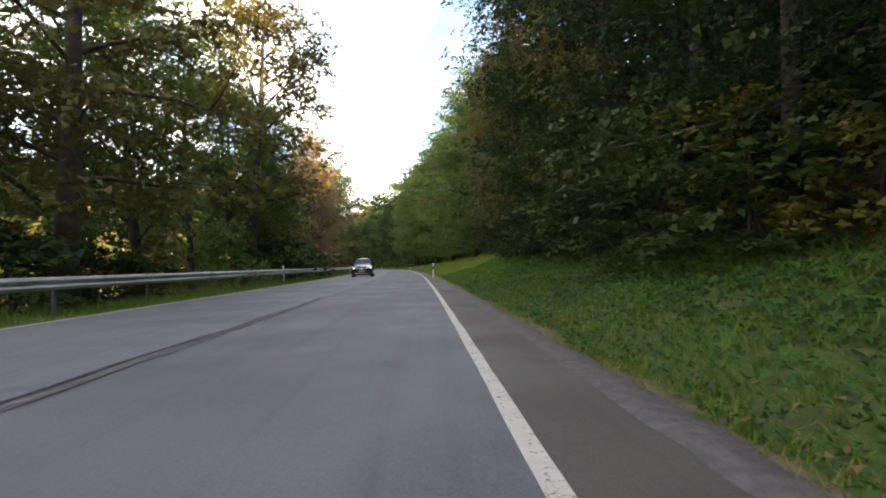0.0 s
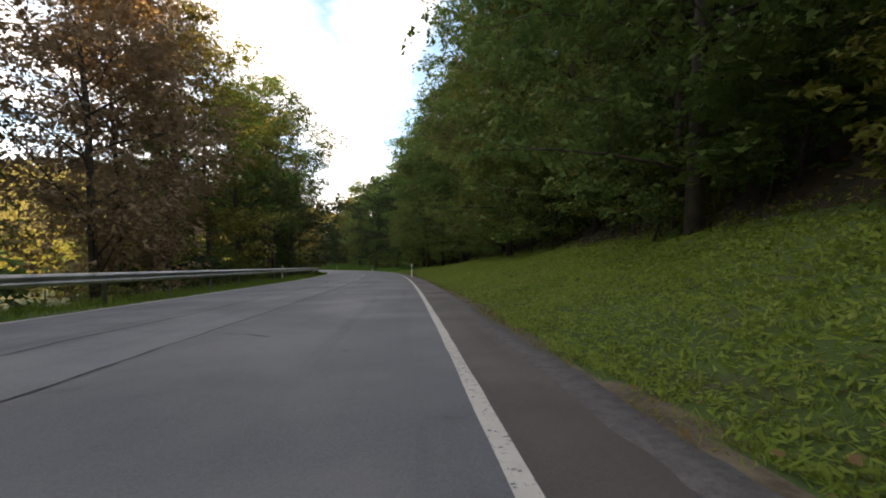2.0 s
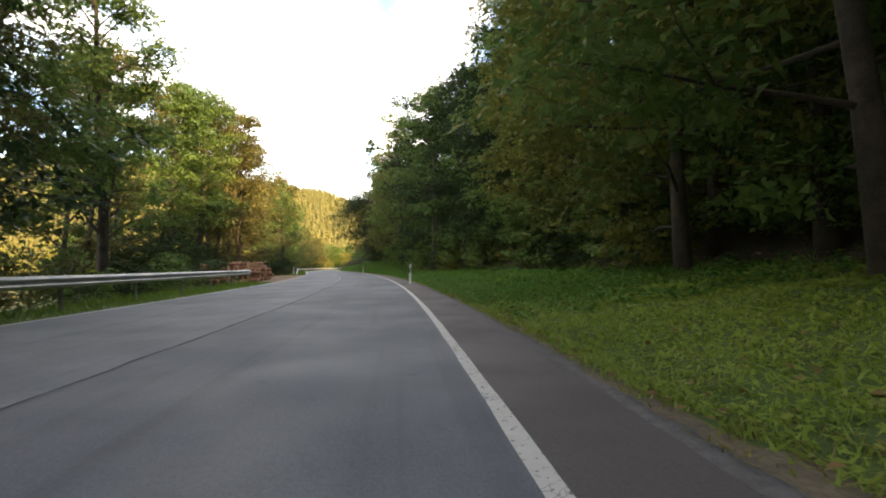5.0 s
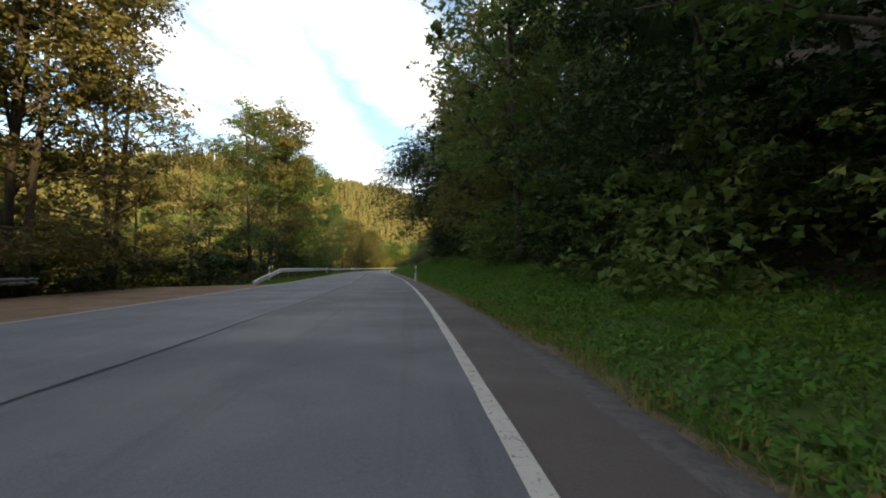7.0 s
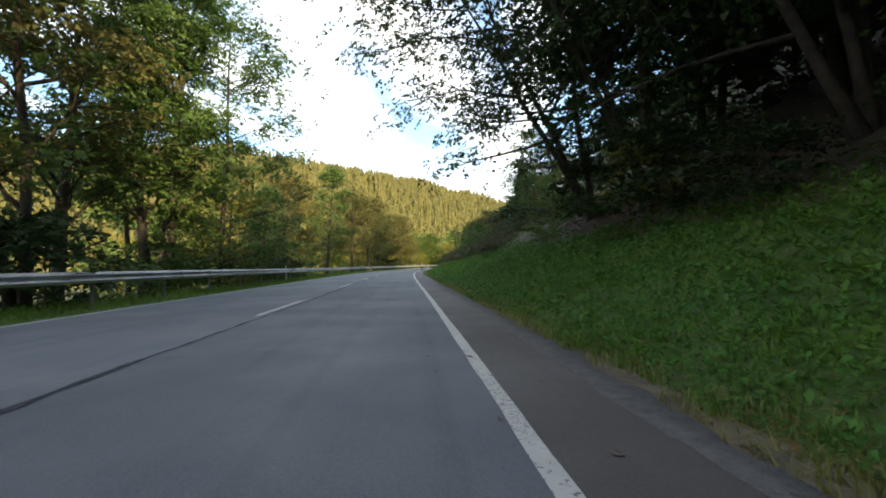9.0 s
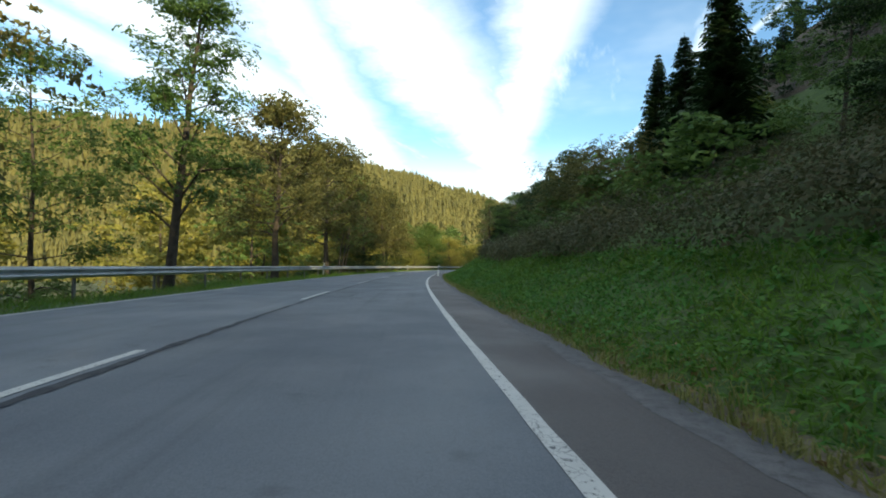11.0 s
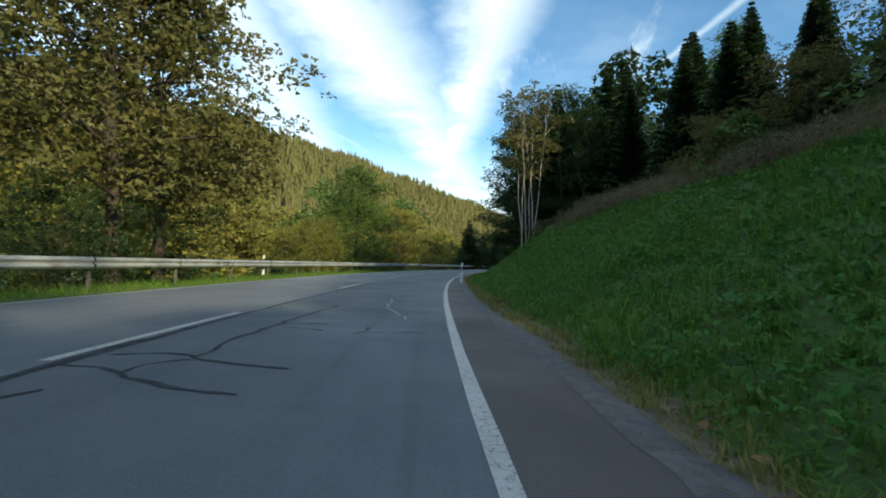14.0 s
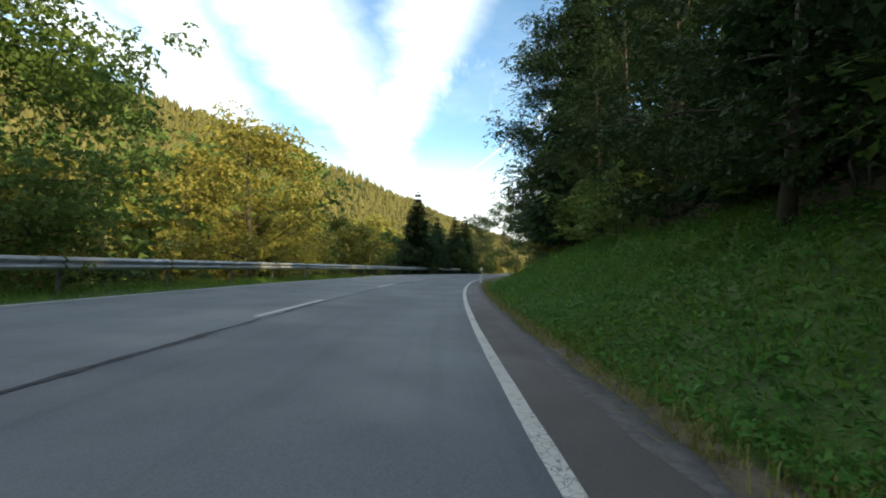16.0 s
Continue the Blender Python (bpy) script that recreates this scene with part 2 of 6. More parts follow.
# brighter copy of LEAF_YELLOW, with part of the evening sun in its colour
LEAF_VALLEY_SUNLIT = leafy("sunlit_valley_leaves", (0.150, 0.170, 0.042), (0.260, 0.250, 0.060), (0.42, 0.34, 0.09), 0.4)
NEEDLE = leafy("spruce_needles", (0.017, 0.039, 0.017), (0.031, 0.059, 0.022), (0.056, 0.081, 0.031), 0.15)
# far hillside: needles and floor coloured brighter and warmer to add to the sunlight
HILL_NEEDLE_SUNLIT = leafy("sunlit_hillside_conifers", (0.145, 0.138, 0.048), (0.205, 0.185, 0.062), (0.28, 0.238, 0.080), 0.2, single=0.25, patch_size=0.12)
HILL_FLOOR_SUNLIT = surface("sunlit_hillside_floor", (0.06, 0.065, 0.022), (0.11, 0.105, 0.038), 0.05, fine=1.5, relief=0.5, dist=0.3)
BARK = surface("bark", (0.030, 0.024, 0.018), (0.080, 0.062, 0.046), 3.0, fine=30.0, relief=1.0, dist=0.03, stain=(0.05, 0.06, 0.03), stain_scale=1.2)
BIRCH = surface("birch_bark", (0.24, 0.21, 0.18), (0.38, 0.34, 0.30), 2.5, fine=14.0, relief=0.4, dist=0.01, stain=(0.06, 0.05, 0.045), stain_scale=3.5)
ZINC = surface("galvanised_steel", (0.30, 0.31, 0.32), (0.47, 0.47, 0.465), 1.2, rough=0.5, metal=0.35, fine=40.0, relief=0.1, dist=0.003, stain=(0.16, 0.15, 0.13), stain_scale=1.5)
POST_STEEL = surface("weathered_post_steel", (0.10, 0.10, 0.095), (0.19, 0.185, 0.175), 3.0, rough=0.6, metal=0.4, fine=40.0, relief=0.1, dist=0.003)
POST_WHITE = plain("post_white_plastic", (0.72, 0.71, 0.66), 0.55, var=0.14, scale=5.0)
POST_BLACK = plain("post_black_plastic", (0.018, 0.019, 0.021), 0.5)
REFLECTOR = plain("reflector", (0.68, 0.70, 0.70), 0.25, var=0.05)
LOG_BARK = surface("log_bark", (0.18, 0.082, 0.047), (0.34, 0.170, 0.102), 2.0, fine=22.0, relief=0.9, dist=0.03, stain=(0.09, 0.05, 0.03), stain_scale=2.2)
LOG_END = surface("sawn_log_end", (0.30, 0.175, 0.095), (0.46, 0.29, 0.165), 3.0, fine=40.0, relief=0.3, dist=0.01, stain=(0.24, 0.13, 0.065), stain_scale=2.0)
CONCRETE = surface("manhole_concrete", (0.124, 0.115, 0.099), (0.198, 0.186, 0.161), 2.0, fine=50.0, relief=0.5, dist=0.01, stain=(0.081, 0.068, 0.053), stain_scale=3.0)
RUST = surface("rusty_iron", (0.085, 0.045, 0.028), (0.17, 0.085, 0.048), 6.0, rough=0.8, metal=0.3, fine=60.0)
CAR_PAINT = plain("car_paint", (0.022, 0.028, 0.042), 0.22, 0.5, var=0.1, scale=1.0, coat=0.8)
CAR_TRIM = plain("car_black_trim", (0.014, 0.014, 0.015), 0.6)
SILVER = plain("silver_trim", (0.42, 0.43, 0.44), 0.35, 0.3, var=0.05)
GLASS_DARK = plain("tinted_glass", (0.012, 0.013, 0.014), 0.18, var=0.0)
MUD = surface("dried_mud", (0.085, 0.068, 0.058), (0.125, 0.096, 0.080), 3.0, fine=40.0, relief=0.4, dist=0.01, stain=(0.085, 0.078, 0.075), stain_scale=3.0)
CHROME = plain("chrome", (0.62, 0.63, 0.65), 0.18, 1.0, var=0.05)
RUBBER = plain("tyre_rubber", (0.016, 0.016, 0.016), 0.85)
ALLOY = plain("alloy_rim", (0.50, 0.51, 0.53), 0.45, 0.3)
GLASS = plain("car_glass", (0.012, 0.016, 0.020), 0.04, 0.0, coat=1.0)
LAMP, _n, _b = material("headlight_glow", 0.1)
_b.inputs["Base Color"].default_value = (0.9, 0.9, 0.88, 1)
_b.inputs["Emission Color"].default_value = (1.0, 0.96, 0.88, 1)
_b.inputs["Emission Strength"].default_value = 4.0
PLATE = plain("number_plate", (0.30, 0.34, 0.31), 0.5)
GLASS_DARK.node_tree.nodes["Principled BSDF"].inputs["Specular IOR Level"].default_value = 0.12

# ---- mesh helpers ----
def mesh_of(name, verts, faces, mats, index=None, smooth=False):
    me = bpy.data.meshes.new(name)
    verts = np.asarray(verts, np.float32)
    if isinstance(faces, np.ndarray):
        k = faces.shape[1]
        me.vertices.add(len(verts))
        me.vertices.foreach_set("co", verts.ravel())
        me.loops.add(faces.size)
        me.loops.foreach_set("vertex_index", faces.ravel().astype(np.int32))
        me.polygons.add(len(faces))
        me.polygons.foreach_set("loop_start", np.arange(0, faces.size, k, dtype=np.int32))
    else:
        me.from_pydata([tuple(map(float, v)) for v in verts], [], faces)
    for m in mats if isinstance(mats, (list, tuple)) else [mats]:
        me.materials.append(m)
    if index is not None:
        me.polygons.foreach_set("material_index", np.asarray(index, np.int32))
    if smooth:
        me.polygons.foreach_set("use_smooth", np.ones(len(me.polygons), bool))
    me.update(calc_edges=True)
    return me


def piece(name, me, parent=None, label=""):
    ob = new(name, me)
    if parent is not None:
        ob.parent = parent
    return tagged(ob, label) if label else ob


def from_bm(name, bm, mats, smooth=False):
    me = bpy.data.meshes.new(name)
    bm.normal_update()
    bm.to_mesh(me)
    bm.free()
    for m in mats if isinstance(mats, (list, tuple)) else [mats]:
        me.materials.append(m)
    if smooth:
        me.polygons.foreach_set("use_smooth", np.ones(len(me.polygons), bool))
    return me


def part(name, bm, mat, parent, label="", smooth=False):
    return piece(name, from_bm(name, bm, mat, smooth), parent, label)


def box_bm(x0, y0, z0, x1, y1, z1, bev=0.0):
    bm = bmesh.new()
    bmesh.ops.create_cube(bm, size=1, matrix=Matrix.Translation(((x0 + x1) / 2, (y0 + y1) / 2, (z0 + z1) / 2)) @ Matrix.Diagonal((x1 - x0, y1 - y0, z1 - z0, 1)))
    if bev:
        bmesh.ops.bevel(bm, geom=bm.edges[:], offset=bev, segments=2, affect="EDGES")
    return bm


def tube(pts, radii, sides=8, cap=True):
    """Vertices and faces of a tube along points."""
    pts = np.asarray(pts, float)
    vs, fs = [], []
    for i, (p, r) in enumerate(zip(pts, radii)):
        d = pts[min(i + 1, len(pts) - 1)] - pts[max(i - 1, 0)]
        d = d / (np.linalg.norm(d) + 1e-9)
        a = np.cross(d, (0.31, 0.95, 0.05) if abs(d[2]) > 0.9 else (0, 0, 1))
        a /= np.linalg.norm(a)
        b = np.cross(d, a)
        for j in range(sides):
            q = 2 * math.pi * j / sides
            vs.append(p + r * (math.cos(q) * a + math.sin(q) * b))
    for i in range(len(pts) - 1):
        for j in range(sides):
            k = (j + 1) % sides
            fs.append((i * sides + j, i * sides + k, (i + 1) * sides + k, (i + 1) * sides + j))
    if cap:
        fs.append(tuple(range(sides))[::-1])
        fs.append(tuple(range((len(pts) - 1) * sides, len(pts) * sides)))
    return vs, fs


class Build:
    """Gathers pieces of one mesh."""

    def __init__(self):
        self.v, self.f, self.m = [], [], []

    def add(self, vf, mat=0):
        o = len(self.v)
        self.v += [tuple(map(float, p)) for p in vf[0]]
        self.f += [tuple(i + o for i in f) for f in vf[1]]
        self.m += [mat] * len(vf[1])

    def mesh(self, name, mats, smooth=False):
        return mesh_of(name, self.v, self.f, mats, self.m, smooth)


def strip(s, us, zs, mats, name, index=None, smooth=True):
    """A sheet laid along the road: rows at s, columns at us (numbers or arrays along s)."""
    s = np.asarray(s, float)
    cols = [place(s, np.broadcast_to(u, s.shape), np.broadcast_to(z, s.shape)) for u, z in zip(us, zs)]
    v = np.stack(cols, 1).reshape(-1, 3)
    n, k = len(s), len(us)
    i, j = np.meshgrid(np.arange(n - 1), np.arange(k - 1), indexing="ij")
    a = (i * k + j).ravel()
    f = np.stack([a, a + 1, a + k + 1, a + k], 1)
    me = mesh_of(name, v, f, mats, None if index is None else np.asarray(index(i.ravel(), j.ravel()), np.int32), smooth)
    along = np.stack([np.broadcast_to(u, s.shape) for u in us] + [s], 1)
    uv = np.stack([along[:, :-1], np.repeat(s[:, None], k, 1)], -1).reshape(-1, 2)
    me.uv_layers.new(name="along").data.foreach_set("uv", uv[f.ravel()].astype(np.float32).ravel())
    return me


def wobble(x, seed, scale):
    """Smooth noise along a line, about -1 to 1."""
    rng = np.random.default_rng(seed)
    k = rng.uniform(-1, 1, 4000)
    q = np.asarray(x, float) / scale + 1000
    i = np.floor(q).astype(int)
    t = q - i
    t = t * t * (3 - 2 * t)
    return k[i % 4000] * (1 - t) + k[(i + 1) % 4000] * t


def lumps(x, y, scale, seed):
    """Smooth noise over a plane."""
    rng = np.random.default_rng(seed)
    g = rng.uniform(-1, 1, (256, 256))
    qx, qy = np.asarray(x, float) / scale + 500, np.asarray(y, float) / scale + 500
    i, j = np.floor(qx).astype(int), np.floor(qy).astype(int)
    a, b = qx - i, qy - j
    a, b = a * a * (3 - 2 * a), b * b * (3 - 2 * b)
    i, j, i1, j1 = i % 256, j % 256, (i + 1) % 256, (j + 1) % 256
    return (g[i, j] * (1 - a) + g[i1, j] * a) * (1 - b) + (g[i, j1] * (1 - a) + g[i1, j1] * a) * b


# ---- the lie of the land ----
VS = [-90, 0, 20, 45, 65, 90, 115, 140, 165, 185, 205, 225, 250, 270, 290, 305, 320, 337, 347, 360, 540]
VU = [5.5, 5.5, 6.0, 6.5, 8.0, 8.5, 9.0, 8.5, 6.2, 5.6, 5.8, 5.0, 4.0, 3.9, 4.9, 6.6, 7.2, 5.0, 4.6, 5.2, 6.2]
VZ = [0.9, 0.9, 1.2, 1.6, 1.7, 1.5, 0.8, 0.35, 0.3, 1.2, 1.7, 1.4, 1.0, 1.1, 1.8, 2.9, 3.3, 2.8, 1.9, 1.9, 2.4]
BACK = [0.72, 0.72, 0.75, 0.75, 0.70, 0.65, 0.60, 0.55, 0.55, 0.60, 0.65, 0.60, 0.42, 0.40, 0.40, 0.30, 0.30, 0.5, 0.55, 0.6, 0.6]
ROAD_L, ROAD_R, EDGE_R = -7.72, 0.70, 1.08
LAY0, LAY1 = 149.5, 186.0


def layby(s):
    return np.clip(np.minimum((s - LAY0 + 3) / 4, (LAY1 + 2 - s) / 5), 0, 1)


def grass_limit(s):
    return np.interp(s, VS, VU) + 0.35 * wobble(s, 3, 4.0)


def land(s, u):
    """Height of the ground."""
    s, u = np.broadcast_arrays(np.asarray(s, float), np.asarray(u, float))
    gu, gz, k = np.interp(s, VS, VU), np.interp(s, VS, VZ), np.interp(s, VS, BACK)
    t = np.clip((u - 1.55) / (gu - 1.55), 0, 1)
    ditch = -0.07 * np.exp(-((u - 1.4) / 0.25) ** 2)
    right = gz * t ** 1.25 + ditch + np.clip(u - 1.6, 0, 1) * 0.07 * lumps(s, u, 1.3, 5)
    d = np.clip(u - gu, 0, None)
    steep = np.interp(s, [225, 240, 314, 328, 345, 375], [0.80, 0.92, 0.92, 0.55, 0.45, 0.50])
    rise = np.where(d < 12, d * k, 12 * k + (d - 12) * steep)
    top = np.interp(s, [0, 120, 200, 240, 305, 325, 350, 390], [60, 80, 70, 24, 20, 14, 9, 8]) + 3 * wobble(s, 8, 60)
    rise = np.minimum(rise, top) * np.clip((176 - u) / 40, 0, 1)
    right = right + rise + np.clip(d, 0, 4) * 0.10 * lumps(s, u, 3.0, 6)
    lb = layby(s)
    e = np.clip(-u - (10.2 + 5.5 * lb), 0, None)
    left = -0.06 - 0.05 * np.clip((-u - 7.7) / 2.5, 0, 1) * (1 - lb) - np.minimum(e * 0.42, 3.1 + 0.3 * lumps(s, u, 9.0, 7))
    left = left + np.clip(-u - 8.0, 0, 1) * 0.05 * lumps(s, u, 1.6, 9)
    flat = np.where(u > 0, -0.02, -0.06)
    return np.where(u > EDGE_R, right, np.where(u < ROAD_L, left, flat))


gs = np.concatenate([np.arange(-90, -10, 5.0), np.arange(-10, 380, 1.25), np.arange(380, 540, 5.0)])
gu_cols = np.concatenate([np.linspace(-75, -20, 10), np.arange(-18, -10, 1.0), np.arange(-10, -7.7, 0.45), [ROAD_L - 0.01, ROAD_L + 0.15, ROAD_R - 0.3, EDGE_R - 0.05],
                          np.arange(EDGE_R + 0.02, 3.0, 0.22), np.arange(3.0, 12, 0.55), np.arange(12, 24, 2.0), np.arange(24, 176, 12.0)])
mid_s, mid_u = (gs[:-1] + gs[1:]) / 2, (gu_cols[:-1] + gu_cols[1:]) / 2


def ground_kind(i, j):
    s, u = mid_s[i], mid_u[j]
    kind = np.full(i.shape, 1)
    kind[u < np.interp(s, [0, 50, 62, 84, 118, 232, 246, 300, 316, 330, 345], [1.15, 1.2, 1.4, 1.3, 1.15, 1.3, 1.55, 1.45, 1.55, 1.3, 1.05]) + 0.2 * wobble(s, 12, 1.6)] = 0
    kind[u > grass_limit(s)] = 2
    kind[(s > 228) & (s < 352) & (u > 4) & (u < 22)] = 1
    lb = layby(s) > 0.5
    kind[(u < ROAD_L)] = 1
    kind[(u < -10.5) & ~lb] = 2
    kind[(u < ROAD_L) & (u > -16) & lb] = 3
    kind[(u < -30)] = 4
    return kind


ground = tagged(new("ground", strip(gs, gu_cols, [land(gs, np.full(gs.shape, u)) for u in gu_cols], [SOIL, TURF, FLOOR, LAYBY, MEADOW], "ground", ground_kind)),
                "grass verges, forest floor and earth beside the road", "ground", kind="structure")
plain_v = [(-3000, -3000, -3.9), (3000, -3000, -3.9), (3000, 4000, -3.9), (-3000, 4000, -3.9)]
tagged(new("valley_floor", mesh_of("valley_floor", plain_v, [(0, 1, 2, 3)], MEADOW)), "wide grassy valley floor", "ground", kind="structure")

# the hillside across the valley: ridge line, then slopes down to the river
RIDGE = np.array([(-560, -300), (-500, 0), (-450, 200), (-400, 400), (-340, 560), (-285, 780), (-215, 1200), (-120, 1700), (60, 2300)], float)
RIDGE_H = np.array([62, 66, 70, 77, 92, 96, 99, 103, 112], float)
rk = np.linspace(0, len(RIDGE) - 1, 120)
rx, ry, rh = (np.interp(rk, range(len(RIDGE)), a) for a in (RIDGE[:, 0], RIDGE[:, 1], RIDGE_H))
tx, ty = np.gradient(rx), np.gradient(ry)
tl = np.hypot(tx, ty)
nx, ny = ty / tl, -tx / tl
HILL_W = 215.0


def hill(k, d):
    """A point of the hillside: k along the ridge's samples, d 0 at the ridge to 1 at the foot, below 0 behind it."""
    g = lambda a: np.interp(k, np.arange(len(rx)), a)
    x, y = g(rx) + g(nx) * d * HILL_W, g(ry) + g(ny) * d * HILL_W
    prof = np.where(d < 0, 1 + d * 0.8, np.cos(np.clip(d, 0, 1) * math.pi) * 0.5 + 0.5)
    z = -4.5 + (g(rh) + 4.5) * (prof * 0.6 + 0.4 * np.clip(1 - np.abs(d), 0, 1)) + 4 * lumps(x, y, 60, 14)
    return np.stack([x, y, z], -1)


hk, hd = np.meshgrid(np.arange(0, 120, 1.0), np.linspace(-0.8, 1.05, 24), indexing="ij")
hv = hill(hk, hd).reshape(-1, 3)
hi_, hj_ = np.meshgrid(np.arange(119), np.arange(23), indexing="ij")
ha = (hi_ * 24 + hj_).ravel()
tagged(new("hillside", mesh_of("hillside", hv, np.stack([ha, ha + 24, ha + 25, ha + 1], 1), HILL_FLOOR_SUNLIT, smooth=True)), "wooded hillside across the valley in evening sun", "hill", kind="structure")

# ---- road ----
rs = np.arange(-90, 540, 1.0)
SEAM = -3.28
road = tagged(new("road", strip(rs, [ROAD_L, SEAM], [-0.0, 0.0], ASPHALT_LEFT, "road")), "grey asphalt country road", "road", kind="structure")
right_lane = piece("lane", strip(rs, [SEAM, 0.05], [0, 0], ASPHALT, "lane"), road)


def tar_end(s):
    """Where the asphalt ends on the right."""
    return np.interp(s, [-30, 0, 20, 48, 66, 80, 110, 134, 157, 172, 183, 201, 230, 256, 280, 297, 313, 317, 329, 341, 400], [1.0, 1.0, 1.03, 0.93, 0.93, 0.83, 0.9, 1.04, 0.95, 0.9, 0.77, 1.0, 1.05, 1.15, 1.1, 1.0, 1.06, 0.92, 0.9, 0.77, 0.8])


rs2 = np.arange(-30, 400, 0.16)
outer = tar_end(rs2) + 0.045 * wobble(rs2, 22, 1.8) + 0.045 * wobble(rs2, 23, 0.35) + 0.02 * wobble(rs2, 26, 0.17)
paved = np.interp(rs2, [-30, 52, 60, 72, 80, 122, 140, 400], [0.30, 0.28, 0.05, 0.05, 0.14, 0.12, 0.26, 0.30])
inner = np.minimum(np.maximum(tar_end(rs2) - paved, 0.56), outer - 0.05) + 0.025 * wobble(rs2, 21, 2.4) + 0.03 * wobble(rs2, 25, 0.45) + 0.02 * wobble(rs2, 27, 0.17)
piece("shoulder", strip(rs2, [0.05, outer - 0.06], [0, 0], SHOULDER, "shoulder"), road, "brownish asphalt shoulder")
piece("edge_strip", strip(rs2, [inner - 0.02, inner + 0.02, outer - 0.03, outer], [0.003, 0.006 + 0.003 * wobble(rs2, 24, 0.4), 0.004, -0.05], CRUMBLE, "edge_strip"), road, "crumbling grey asphalt edge strip")


def road_line(name, s0, s1, u, half, mat, label="", z=0.006, rag=0.006, step=0.5):
    s = np.arange(s0, s1 + step * 0.5, step)
    a, b = u - half + rag * wobble(s, 31, 0.6), u + half + rag * wobble(s, 32, 0.6)
    return piece(name, strip(s, [a, b], [z, z], mat, name), road, label)


for s0, s1, mat in ((-60, 176, LINE), (176, 199, LINE_OLD), (199, 520, LINE)):
    road_line("edge_line", s0, s1, 0.003, 0.056, mat, "worn white edge line", step=0.25)
road_line("edge_line", -60, 520, -7.54, 0.05, LINE, "worn white edge line", step=0.5)
for s0 in (207.6, 219.7, 231.5, 243.4, 255.0, 267.0, 278.6, 290.2, 300.8, 311.2, 323.0, 334.2, 345.5, 356.8, 368.5, 380.0, 392.0, 404.0):
    road_line("lane_dash", s0, s0 + 4.0, -3.47, 0.055, LINE, "worn white centre dash")
for s0, s1 in ((77.5, 80.5), (89.5, 95.0), (99.5, 104.5), (141.5, 143.5), (147.0, 149.0), (183.4, 185.2), (186.6, 187.6), (195.0, 199.0)):
    road_line("lane_dash", s0, s1, -3.40, 0.04, LINE_OLD, "faded white centre dash")


def tar_seam(pts, half, z=0.005):
    """A ribbon of tar poured into a crack, through (s, u) points."""
    pts = np.array(pts, float)
    for _ in range(2):
        pts = np.concatenate([pts[:1], np.stack([0.75 * pts[:-1] + 0.25 * pts[1:], 0.25 * pts[:-1] + 0.75 * pts[1:]], 1).reshape(-1, 2), pts[-1:]])
    d = np.concatenate([[0], np.cumsum(np.hypot(np.diff(pts[:, 0]), np.diff(pts[:, 1])))])
    q = np.arange(0, d[-1], 0.05)
    s, u = np.interp(q, d, pts[:, 0]), np.interp(q, d, pts[:, 1])
    s, u = s + 0.05 * wobble(q, 41, 0.4) + 0.02 * wobble(q, 45, 0.12), u + 0.05 * wobble(q, 42, 0.4) + 0.02 * wobble(q, 46, 0.12)
    tsn, tun = np.gradient(s), np.gradient(u)
    ln = np.hypot(tsn, tun) + 1e-6
    hw = half * (0.85 + 0.35 * wobble(q, 43, 0.7) + 0.4 * wobble(q, 44, 0.13)) * np.clip(np.minimum(q, d[-1] - q) / 0.12 + 0.35, 0, 1)
    l, r = place(s - tun / ln * hw, u + tsn / ln * hw, z), place(s + tun / ln * hw, u - tsn / ln * hw, z)
    v = np.stack([l, r], 1).reshape(-1, 3)
    a = np.arange(len(q) - 1) * 2
    return piece("tar_seam", mesh_of("tar_seam", v, np.stack([a, a + 2, a + 3, a + 1], 1), TAR), road)


for crack in (((311.1, -3.26), (310.95, -2.76), (310.87, -2.6), (310.42, -2.05), (310.32, -1.53)), ((310.87, -2.6), (311.18, -2.63), (311.45, -2.35)), ((311.53, -3.13), (311.7, -2.47), (311.34, -2.22), (311.1, -1.41)),
              ((311.45, -2.35), (313.0, -2.48), (317.1, -2.2)), ((309.6, -3.2), (310.15, -2.92), (310.42, -2.77)), ((313.59, -2.21), (313.53, -1.92), (313.36, -1.62)), ((313.12, -1.21), (313.33, -1.13), (313.84, -1.12)),
              ((313.28, -1.11), (313.35, -0.74), (313.45, -0.32)), ((313.81, -2.39), (314.06, -2.0), (314.08, -1.67))):
    tar_seam(crack, 0.030)
for crack in (((141.69, -0.21), (139.6, -0.25), (138.91, -0.23), (138.36, -0.22)), ((139.31, -1.3), (139.29, -0.54), (139.31, -0.28)),
              ((139.29, -0.54), (138.85, -0.4), (138.54, -0.4), (138.42, -0.3)), ((278.96, -3.0), (278.75, -2.01)), ((279.52, -3.03), (279.23, -2.23)), ((277.29, -2.32), (277.2, -1.88)), ((330.86, -2.33), (331.14, -2.24), (331.47, -2.22)),
              ((330.98, -2.14), (330.68, -1.53), (330.66, -1.07)), ((321.41, -1.93), (320.35, -1.43), (319.67, -1.39), (319.0, -1.29)), ((321.47, -2.26), (321.33, -1.85)), ((300.2, -3.2), (300.0, -2.7)), ((52.0, -2.9), (51.6, -2.2))):
    tar_seam(crack, 0.030)
